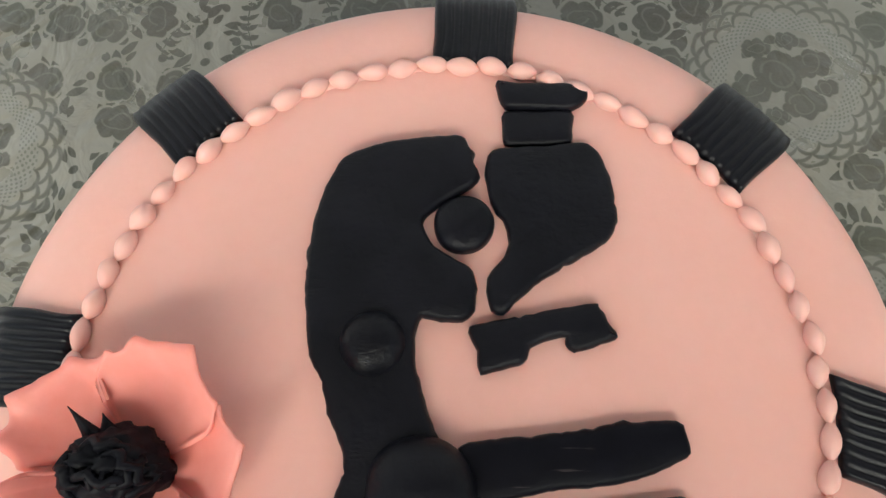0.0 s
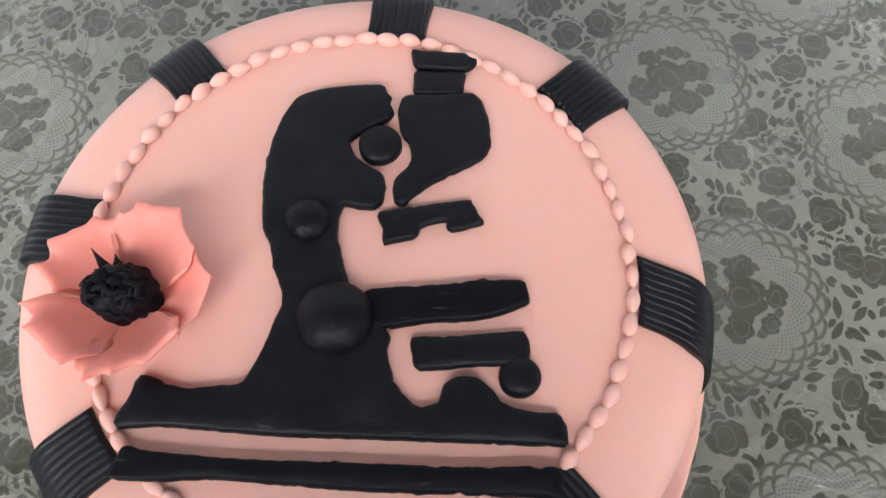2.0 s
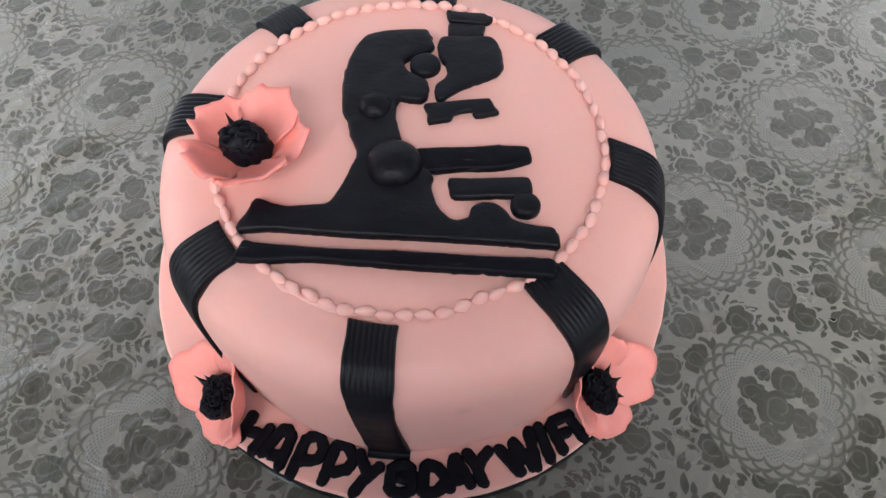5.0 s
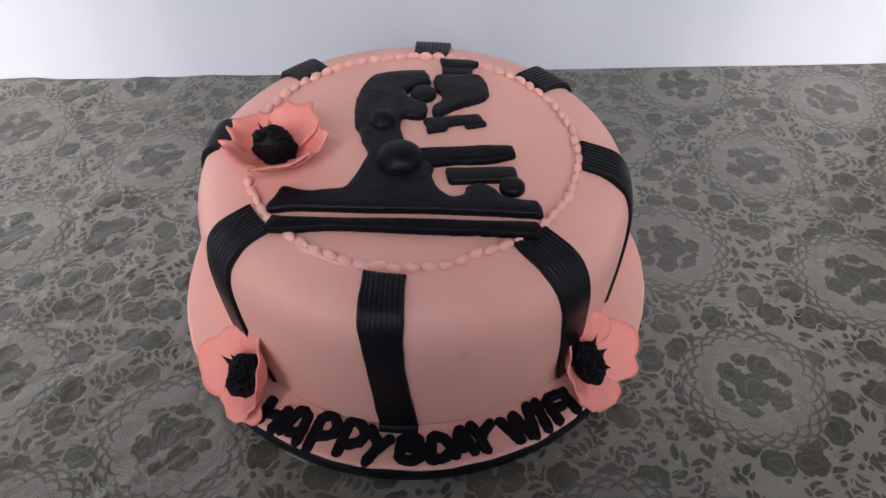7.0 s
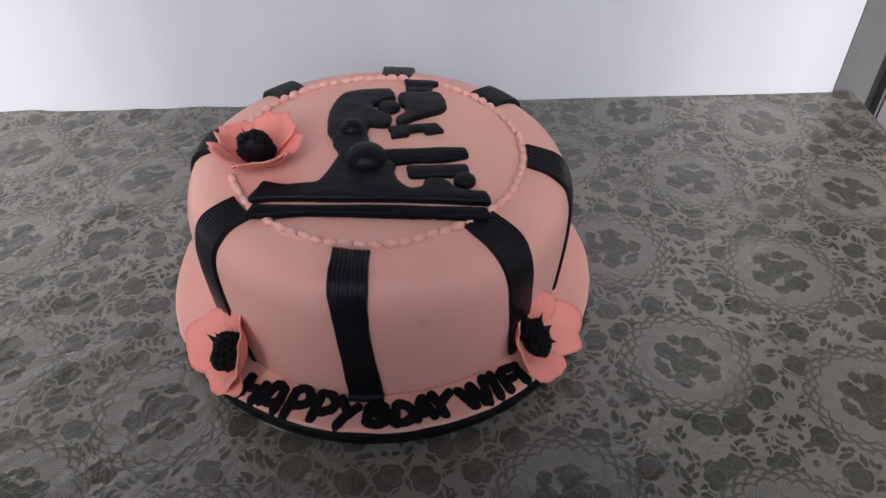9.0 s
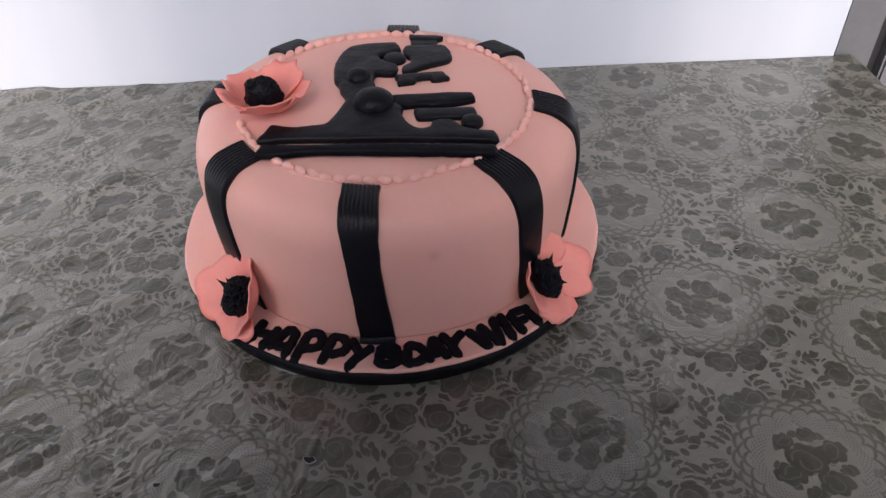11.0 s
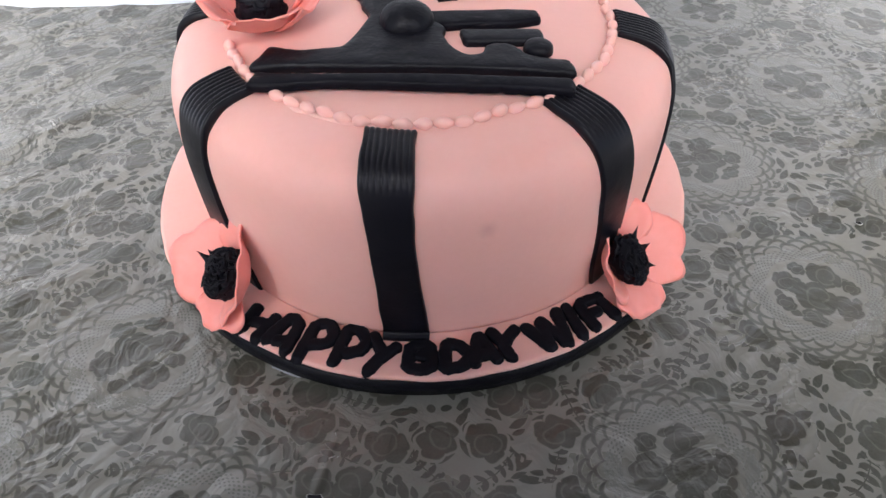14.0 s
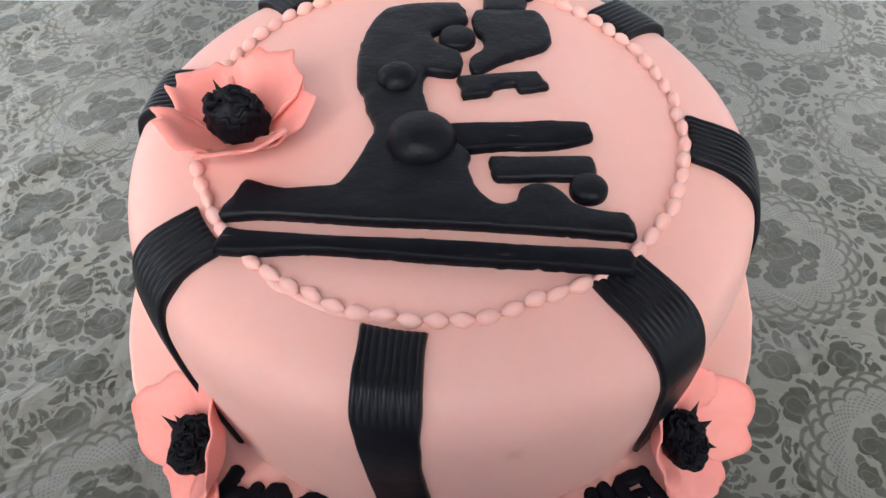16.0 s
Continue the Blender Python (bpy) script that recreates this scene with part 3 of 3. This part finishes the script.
def pearl_border():
    top = thing("shell_border", (CX - 0.0006, CY + 0.0012, TOP), "ring of pale pink piped icing shells on the cake", "icing border")
    rnd = random.Random(4)
    kinds = []
    for kind in range(4):
        # a bulb that runs out into a short tail
        bm = bmesh.new()
        rows = []
        full, lean = rnd.uniform(1.8, 2.5), rnd.uniform(-0.12, 0.22)
        for j in range(13):
            u = j / 12 * 2 - 1
            w = 0.0025 * max(0.0, 1 - abs(u - lean * (1 - u * u)) ** full) ** 0.88 + 0.0003
            rows.append([(0.0050 * u, w * math.cos(a), max(-0.0006, 0.0017 + w * 1.12 * math.sin(a))) for a in (k * math.tau / 14 for k in range(14))])
        made = grid_mesh(bm, rows, closed=True)
        bm.faces.new(made[0]), bm.faces.new(made[-1])
        kinds.append(bm)
    first = [part("shell", bm, PEARL, top) for bm in kinds]
    fresh = list(first)
    # thin skirt of icing that was pressed out under the shells, on the outside only
    for lo, hi, wide in ((-128.0, -98.0, 0.0044), (-84.0, -74.0, 0.0022), (14.0, 34.0, 0.0024), (52.0, 80.0, 0.0026), (94.0, 128.0, 0.0024)):
        skirt = bmesh.new()
        rows = []
        steps = int((hi - lo) * 1.4)
        for j in range(steps + 1):
            a = radians(lo + (hi - lo) * j / steps)
            end = min(1.0, 5 * min(j, steps - j) / steps + 0.15)
            w = wide * end * (0.85 + 0.3 * noise.noise((a * 14, 0, 0)))
            rows.append([Vector((r * math.cos(a), r * math.sin(a), h - LEAN * r * math.cos(a))) for r, h in ((0.1012, -0.0008), (0.1014, 0.0003), (0.1020 + w * 0.6, 0.0007), (0.1020 + w, 0.0003), (0.1021 + w, -0.0012))])
        made = grid_mesh(skirt, rows)
        skirt.faces.new(made[0]), skirt.faces.new(made[-1])
        part("skirt", skirt, PEARL, top)
    count = 70
    for k in range(count):
        a = math.radians(92.4) - k * math.tau / count
        x, y = 0.1023 * math.cos(a), 0.1023 * math.sin(a)
        if -0.0790 < y < -0.0705 or math.hypot(x + 0.082, y + 0.016) < 0.020:
            continue
        ob = fresh.pop() if fresh else new("shell", first[rnd.randrange(4)].data)
        ob.parent = top
        r = 0.1026 - 0.0030 * math.exp(-((math.degrees(a) % 360 - 296) / 14) ** 2) + rnd.uniform(-0.0007, 0.0007)
        m = pose(r * math.cos(a), r * math.sin(a), -0.0003 - LEAN * r * math.cos(a), 0, 0, math.degrees(a) - 90 + rnd.uniform(-11, 11))
        ob.matrix_local = m @ Matrix.Diagonal((rnd.uniform(0.9, 1.08), rnd.uniform(0.86, 1.1), rnd.uniform(0.85, 1.1), 1))
    return top


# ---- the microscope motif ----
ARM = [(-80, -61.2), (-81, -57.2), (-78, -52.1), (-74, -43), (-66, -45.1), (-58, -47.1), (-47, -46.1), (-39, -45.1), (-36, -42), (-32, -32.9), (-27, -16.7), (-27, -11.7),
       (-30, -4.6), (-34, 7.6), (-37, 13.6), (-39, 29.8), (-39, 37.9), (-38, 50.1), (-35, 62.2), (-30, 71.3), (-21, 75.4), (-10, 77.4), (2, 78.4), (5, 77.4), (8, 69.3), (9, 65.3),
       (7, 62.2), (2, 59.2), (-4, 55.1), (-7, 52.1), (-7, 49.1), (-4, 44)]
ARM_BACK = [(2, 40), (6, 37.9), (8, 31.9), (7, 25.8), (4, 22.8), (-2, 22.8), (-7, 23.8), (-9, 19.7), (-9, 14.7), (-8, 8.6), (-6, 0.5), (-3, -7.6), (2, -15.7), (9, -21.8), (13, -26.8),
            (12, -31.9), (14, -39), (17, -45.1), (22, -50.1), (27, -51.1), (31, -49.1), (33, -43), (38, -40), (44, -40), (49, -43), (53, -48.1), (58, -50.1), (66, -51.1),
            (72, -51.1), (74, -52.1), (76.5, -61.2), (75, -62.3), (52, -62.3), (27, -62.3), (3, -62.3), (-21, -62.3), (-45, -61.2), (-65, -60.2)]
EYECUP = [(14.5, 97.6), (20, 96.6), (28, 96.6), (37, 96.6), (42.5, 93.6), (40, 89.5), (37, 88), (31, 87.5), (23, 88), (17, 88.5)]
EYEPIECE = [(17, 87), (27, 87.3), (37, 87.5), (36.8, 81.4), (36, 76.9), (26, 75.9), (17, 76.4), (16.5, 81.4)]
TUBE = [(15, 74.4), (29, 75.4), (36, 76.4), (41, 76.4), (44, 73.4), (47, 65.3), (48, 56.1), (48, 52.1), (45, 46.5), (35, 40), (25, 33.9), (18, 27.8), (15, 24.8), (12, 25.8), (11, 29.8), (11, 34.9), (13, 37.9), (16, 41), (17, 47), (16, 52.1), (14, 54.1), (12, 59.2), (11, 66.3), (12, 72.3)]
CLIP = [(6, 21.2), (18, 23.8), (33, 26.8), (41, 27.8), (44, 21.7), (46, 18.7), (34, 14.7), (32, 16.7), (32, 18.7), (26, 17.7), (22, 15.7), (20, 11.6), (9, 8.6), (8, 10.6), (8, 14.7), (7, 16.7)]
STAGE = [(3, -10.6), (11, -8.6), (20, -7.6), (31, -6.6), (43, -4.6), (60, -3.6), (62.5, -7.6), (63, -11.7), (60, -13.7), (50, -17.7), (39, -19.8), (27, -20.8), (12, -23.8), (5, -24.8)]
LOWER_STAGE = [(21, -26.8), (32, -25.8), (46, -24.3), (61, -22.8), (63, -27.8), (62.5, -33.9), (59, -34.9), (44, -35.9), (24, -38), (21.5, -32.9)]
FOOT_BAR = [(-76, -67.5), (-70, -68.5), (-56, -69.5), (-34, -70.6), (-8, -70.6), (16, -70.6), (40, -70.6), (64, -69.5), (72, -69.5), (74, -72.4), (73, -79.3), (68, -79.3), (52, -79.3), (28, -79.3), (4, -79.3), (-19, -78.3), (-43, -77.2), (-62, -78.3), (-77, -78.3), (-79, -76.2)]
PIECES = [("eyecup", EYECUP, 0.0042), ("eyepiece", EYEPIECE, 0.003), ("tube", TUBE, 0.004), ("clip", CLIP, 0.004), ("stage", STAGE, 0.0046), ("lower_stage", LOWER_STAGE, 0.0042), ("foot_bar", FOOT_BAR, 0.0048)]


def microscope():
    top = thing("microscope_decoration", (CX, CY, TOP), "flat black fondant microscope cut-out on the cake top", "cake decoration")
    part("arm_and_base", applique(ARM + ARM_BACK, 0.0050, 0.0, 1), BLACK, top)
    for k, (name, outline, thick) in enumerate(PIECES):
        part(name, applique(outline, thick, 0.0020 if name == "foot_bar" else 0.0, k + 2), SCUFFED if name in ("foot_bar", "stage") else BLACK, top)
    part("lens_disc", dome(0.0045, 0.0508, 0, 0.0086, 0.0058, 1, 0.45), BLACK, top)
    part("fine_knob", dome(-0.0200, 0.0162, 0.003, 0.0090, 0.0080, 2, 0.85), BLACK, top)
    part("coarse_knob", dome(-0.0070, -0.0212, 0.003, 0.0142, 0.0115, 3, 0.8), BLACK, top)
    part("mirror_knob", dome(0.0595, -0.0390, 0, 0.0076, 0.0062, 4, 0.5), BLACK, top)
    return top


# ---- sugar flowers ----
def ruffle_heart(r, seed, spikes, strips, fat):
    """The crumpled black middle: a knot of folded strips with a torn tip or two."""
    rnd = random.Random(seed)
    bm = bmesh.new()
    bmesh.ops.create_icosphere(bm, subdivisions=4, radius=1)
    for v in bm.verts:
        p = v.co.copy()
        q = Vector((p.x, p.y, p.z)) * 2.3 + Vector((seed * 3.1, 0, 0))
        n1 = noise.noise(q + 0.8 * Vector(noise.noise_vector(q * 0.9)))
        n2 = 1 - abs(noise.noise(q * 2.4)) * 2
        k = r * (0.80 + 0.16 * n1 + 0.14 * n2)
        v.co = Vector((p.x * k, p.y * k, max(p.z, -0.6) * k * 0.95))
    for _ in range(strips):
        # thin folded strips over the knot
        a, tilt = rnd.uniform(0, 6.28), rnd.uniform(0.0, 1.25)
        axis = Matrix.Rotation(a, 3, "Z") @ Matrix.Rotation(tilt, 3, "X") @ Matrix.Rotation(rnd.uniform(-0.7, 0.7), 3, "Z")
        ph, ln, arc, fr = rnd.uniform(0, 6), rnd.uniform(0.25, 0.6), rnd.uniform(0.86, 1.10), rnd.uniform(3, 8)
        lean = rnd.uniform(-0.12, 0.12)
        rows = []
        for j in range(9):
            u = j / 8 * 2 - 1
            th = u * ln
            wv = 0.10 * math.sin(u * fr + ph)
            taper = 1 - 0.35 * u * u
            row = []
            for h, e in ((0.70, -0.9 * fat), (0.92, -fat), (1.02, -0.5 * fat), (1.02, 0.5 * fat), (0.92, fat), (0.70, 0.9 * fat)):
                d = Vector((math.sin(th), wv + e + lean * (h - 0.7) * 3, math.cos(th) * 0.95))
                row.append(axis @ (d * (r * (0.7 + (h - 0.7) * taper) * arc)))
            rows.append(row)
        made = grid_mesh(bm, rows, closed=True)
        bm.faces.new(made[0]), bm.faces.new(made[-1])
    for ang, ln in spikes:
        a = radians(ang)
        c = Vector((math.cos(a), math.sin(a), 0.25))
        s = Vector((-math.sin(a), math.cos(a), 0))
        ring_rows = []
        for j in range(6):
            u = j / 5
            w = r * 0.20 * (1 - u) ** 1.3 + 0.0001
            p = c * (r * (0.75 + ln * u)) + Vector((0, 0, r * 0.1 * u))
            ring_rows.append([p + s * w, p + Vector((0, 0, w * 0.5)), p - s * w, p - Vector((0, 0, w * 0.5))])
        grid_mesh(bm, ring_rows, closed=True)
    return bm


def flowers():
    bowl_flower(pose(CX - 0.082, CY - 0.0150, TOP + 0.0026, 2, -2, 0), OPEN, (0.0122, 1.16, 0.95), "open coral sugar flower with a black middle on the cake top", 1, [(122, 0.75), (100, 0.4)],
                0.0105, 0.7, 18, 0.12, 1.0)
    bowl_flower(outward(-0.0950, -0.1100, 0.0322, -118, 46), LEANING, (0.0122, 0.95, 1.22), "coral sugar flower with a black middle leaning on the cake side", 2, [(165, 0.75), (150, 0.4)], 0.0095)
    bowl_flower(outward(0.1050, -0.0960, 0.0291, -60, 46), BESIDE, (0.0120, 0.88, 1.22), "coral sugar flower with a black middle beside the lettering", 3,
                [(48, 0.6), (12, 0.5), (-28, 0.45)], 0.0095)


# petals of the flowers on the board, each as (bearing, reach in mm, slope at the lip) round the heart
OPEN = [[(106, 24, 44), (97, 30, 46), (116, 34, 46), (148, 38, 54), (167, 37, 56), (184, 26, 52)], [(-178, 26, 58), (-167, 38, 60), (-149, 39, 58), (-114, 35, 52), (-100, 26, 48)],
        [(108, 25, 48), (96, 32, 50), (80, 37, 50), (54, 42, 48), (29, 34, 46), (20, 26, 46)], [(42, 26, 48), (30, 33, 46), (9, 39, 42), (-16, 33, 48), (-35, 35, 48), (-42, 26, 48)],
        [(-116, 32, 46), (-106, 35, 48), (-96, 40, 50), (-80, 35, 52), (-61, 38, 52), (-31, 32, 52), (-20, 24, 50)]]
LEANING = [[(112, 25, 22), (140, 31, 18), (180, 34, 14), (215, 33, 12), (242, 25, 12)], [(232, 22, 14), (258, 26, 16), (288, 28, 18), (318, 27, 24)],
           [(-74, 28, 30), (-44, 28, 62), (-8, 29, 82), (34, 30, 86), (72, 31, 70), (102, 33, 40), (126, 28, 20)]]
BESIDE = [[(-128, 24, 22), (-104, 29, 18), (-78, 30, 16), (-46, 26, 14)], [(-55, 25, 12), (-28, 34, 12), (0, 36, 12), (25, 35, 14), (46, 27, 18)],
          [(26, 24, 18), (50, 31, 24), (80, 33, 34), (108, 26, 48)], [(86, 25, 58), (120, 24, 72), (160, 23, 80), (200, 24, 76), (228, 26, 58), (250, 26, 40)]]


def bowl_petal(ribs, seed, low, ruffle, sharp=0.0):
    """A broad petal as a slice of a bowl: flat where its lip slopes little, standing where it is steep."""
    rnd = random.Random(seed)
    ph = [rnd.uniform(0, 6.3) for _ in range(4)]
    nu, nv = 16, 42 if sharp else 30
    rows = []
    for i in range(nv + 1):
        w = i / nv
        f = w * (len(ribs) - 1)
        k = min(int(f), len(ribs) - 2)
        u = f - k
        even = u * u * (3 - 2 * u)
        turn, reach = (ribs[k][c] + (ribs[k + 1][c] - ribs[k][c]) * (0.5 * u + 0.5 * even if sharp else even) for c in range(2))
        slope = ribs[k][2] + (ribs[k + 1][2] - ribs[k][2]) * even
        turn = turn if sharp else ribs[0][0] + (ribs[-1][0] - ribs[0][0]) * w
        round_end = (1 - abs(2 * w - 1) ** (14 if sharp else 5)) ** 0.5
        reach *= (0.95 if sharp else 1.0) - 0.08 * sharp * math.sin(math.pi * u) ** 1.3
        reach = reach * 0.001 * (0.66 + 0.34 * round_end) * (1 + 0.07 * ruffle * noise.noise((w * 7, ph[3], 0)) + 0.035 * noise.noise((w * 21, ph[3], 4)))
        whole = sum(rib[1] for rib in ribs) / len(ribs) * 0.001 * (0.66 + 0.34 * round_end)
        a = radians(turn)
        r, z = 0.0035, low
        row = []
        for j in range(nu + 1):
            s = j / nu
            wave = 0.0009 * s * noise.noise((w * 5, s * 3, ph[1])) + 0.0016 * ruffle * s**4 * (math.sin(w * 9 + ph[0]) + 0.6 * math.sin(w * 19 + ph[1]))
            lip = 0.0012 * ruffle * s**8 * math.sin(w * 15 + ph[2])
            row.append(Vector(((r + lip) * math.cos(a), (r + lip) * math.sin(a), z + wave)))
            flare = (26 + 22 * noise.noise((w * 6, ph[2], 7))) * max(0.0, (s - 0.72) / 0.28) ** 1.5
            bend = radians(14 + (slope - 14) * min(1, s * 1.5) ** 1.3 - flare * (1 if slope < 80 else 0.3))
            step = (whole + (reach - whole) * 4 * s**3) / nu
            r, z = r + step * math.cos(bend), z + step * math.sin(bend)
        rows.append(row)
    bm = bmesh.new()
    up = grid_mesh(bm, rows)
    lower = []
    for i in range(nv + 1):
        row = []
        for j in range(nu + 1):
            du = rows[min(i + 1, nv)][j] - rows[max(i - 1, 0)][j]
            dv = rows[i][min(j + 1, nu)] - rows[i][max(j - 1, 0)]
            row.append(rows[i][j] - dv.cross(du).normalized() * -0.0011 * (1 + 0.45 * (j / nu) ** 6 - 0.9 * max(0.0, j / nu - 0.93) / 0.07))
        lower.append(row)
    lo = grid_mesh(bm, lower)
    for i in range(nv):
        for j in (0, nu):
            bm.faces.new((up[i][j], up[i + 1][j], lo[i + 1][j], lo[i][j]))
    for i in (0, nv):
        for j in range(nu):
            bm.faces.new((up[i][j], up[i][j + 1], lo[i][j + 1], lo[i][j]))
    return bm


def bowl_flower(m, petals, heart, label, seed, spikes, raised, ruffle=1.0, strips=60, fat=0.04, sharp=0.0):
    top = new("sugar_flower")
    top.matrix_world = m
    tagged(top, label, "sugar flower", "flowers on the cake")
    for k, ribs in enumerate(petals):
        part("petal", bowl_petal(ribs, seed * 20 + k, 0.0012 * (k % 3), ruffle, sharp), CORAL, top)
    r, wide, tall = heart
    ob = part("heart", ruffle_heart(r, seed, spikes, strips, fat), FRILL, top, "crumpled black fondant middle")
    ob.matrix_local = pose(0, 0, raised) @ Matrix.Diagonal((wide, tall, 1.25 if sharp else 0.95, 1))


def outward(x, y, z, bearing, rise):
    """The pose of a flower at a place beside the cake that faces away from it."""
    d = Vector((math.cos(radians(bearing)) * math.cos(radians(rise)), math.sin(radians(bearing)) * math.cos(radians(rise)), math.sin(radians(rise))))
    p = Vector((CX + x, CY + y, z))
    return look(p, p - d)


# ---- lettering ----
def drawn_in(pts, by=1.6):
    """The stroke with both its ends drawn in by some millimetres, to leave room for the round tips."""
    out = [Vector(p) for p in pts]
    for end, nxt in ((0, 1), (-1, -2)):
        d = out[nxt] - out[end]
        out[end] = out[end] + d.normalized() * min(by, d.length * 0.4)
    return [(p.x, p.y) for p in out]


def stroke_letter(strokes, seed, width=0.0070, height=0.0032):
    """Paste pressed flat along the strokes (millimetres on the board): one slab with soft, uneven edges."""
    lines = []
    for pts in strokes:
        line = curve_through(drawn_in(pts), 0.002, closed=False)
        lines += list(zip(line, line[1:]))
    cell = 0.00055
    half = width / 2
    xs = [p.x for seg in lines for p in seg]
    ys = [p.y for seg in lines for p in seg]
    x0, y0 = min(xs) - half - 3 * cell, min(ys) - half - 3 * cell
    nx, ny = int((max(xs) - x0 + half) / cell) + 4, int((max(ys) - y0 + half) / cell) + 4
    gx, gy = np.meshgrid(x0 + np.arange(nx) * cell, y0 + np.arange(ny) * cell)
    near = np.full(gx.shape, 1.0)
    for a, b in lines:
        d = b - a
        k = np.clip(((gx - a.x) * d.x + (gy - a.y) * d.y) / max(d.length_squared, 1e-12), 0, 1)
        near = np.minimum(near, np.hypot(gx - a.x - k * d.x, gy - a.y - k * d.y))
    bm = bmesh.new()
    made = {}
    for r in range(ny):
        for c in range(nx):
            edge = half * (1 + 0.17 * noise.noise((gx[r, c] * 300, gy[r, c] * 260, seed)))
            u = near[r, c] / edge
            if u < 1.0 + 1.6 * cell / half:
                z = height * max(0.0, 1 - u**5) ** 0.5 * (1 + 0.10 * noise.noise((gx[r, c] * 170, gy[r, c] * 170, seed + 5))) if u < 1 else 0.0
                made[r, c] = bm.verts.new((gx[r, c], gy[r, c], z - (0.0003 if u < 1 else 0.0012)))
    for (r, c), v in list(made.items()):
        quad = [made.get(k) for k in ((r, c), (r, c + 1), (r + 1, c + 1), (r + 1, c))]
        if all(quad):
            bm.faces.new(quad)
    return bm


# strokes of each letter in millimetres from the cake axis
STROKES_H = [[(-85, -117), (-92, -133)], [(-88, -127), (-78, -129)], [(-74, -124), (-83, -139)]]
STROKES_A_FIRST = [[(-66, -124), (-72, -132), (-78, -140)], [(-65, -124), (-62, -130), (-67, -147)], [(-73, -140), (-66, -140)]]
STROKES_P_FIRST = [[(-53, -129), (-60, -151)], [(-53, -129), (-46, -129), (-43, -135), (-46, -141), (-56, -143)]]
STROKES_P_SECOND = [[(-36, -132), (-42, -154)], [(-36, -132), (-30, -133), (-26, -140), (-29, -146), (-37, -148)]]
STROKES_Y_FIRST = [[(-23, -136), (-18, -147)], [(-10, -143), (-19, -151), (-25, -159)]]
STROKES_B = [[(-4, -143), (-5, -156.5)], [(-4, -143), (4.5, -142.5), (6.5, -146.5), (1, -149)], [(0, -149), (7, -150), (7, -155.5), (2, -157.5), (-5, -156.5)]]
STROKES_D = [[(14, -141), (13, -157)], [(14, -141), (21, -143), (25.5, -149), (21.5, -155.5), (13, -157)]]
STROKES_A_SECOND = [[(30, -136), (28, -155)], [(30, -136), (40, -152)], [(30, -149), (36, -148)]]
STROKES_Y_SECOND = [[(36, -133), (43, -142)], [(49, -131), (43, -142), (47, -151)]]
STROKES_W = [[(54, -130), (67, -144)], [(67, -144), (62, -126)], [(62, -126), (75, -141)], [(71, -119), (76, -141)]]
STROKES_I = [[(76, -116), (84, -136)]]
STROKES_F = [[(83, -115), (91, -131)], [(84, -114), (96, -109)], [(88, -122), (94, -119)]]
STROKES_E = [[(95, -112), (103, -123)]]
LETTERS = [("H", STROKES_H), ("A", STROKES_A_FIRST), ("P", STROKES_P_FIRST), ("P", STROKES_P_SECOND), ("Y", STROKES_Y_FIRST), ("B", STROKES_B), ("D", STROKES_D), ("A", STROKES_A_SECOND), ("Y", STROKES_Y_SECOND), ("W", STROKES_W), ("I", STROKES_I), ("F", STROKES_F), ("E", STROKES_E)]


def lettering():
    for k, (sign, strokes) in enumerate(LETTERS):
        cx = sum(p[0] for s in strokes for p in s) / sum(len(s) for s in strokes)
        cy = sum(p[1] for s in strokes for p in s) / sum(len(s) for s in strokes)
        ob = part("letter", stroke_letter([[(x - cx, y - cy) for x, y in s] for s in strokes], k), INK)
        ob.location = (CX + cx * 0.001, CY + cy * 0.001, FOOT - 0.0002)
        tagged(ob, "hand-rolled black fondant letter " + sign + " on the pink board", "letter", "lettering on the board")


table()
setting()
cake_board()
cake()
microscope()
flowers()
lettering()
pearl_border()
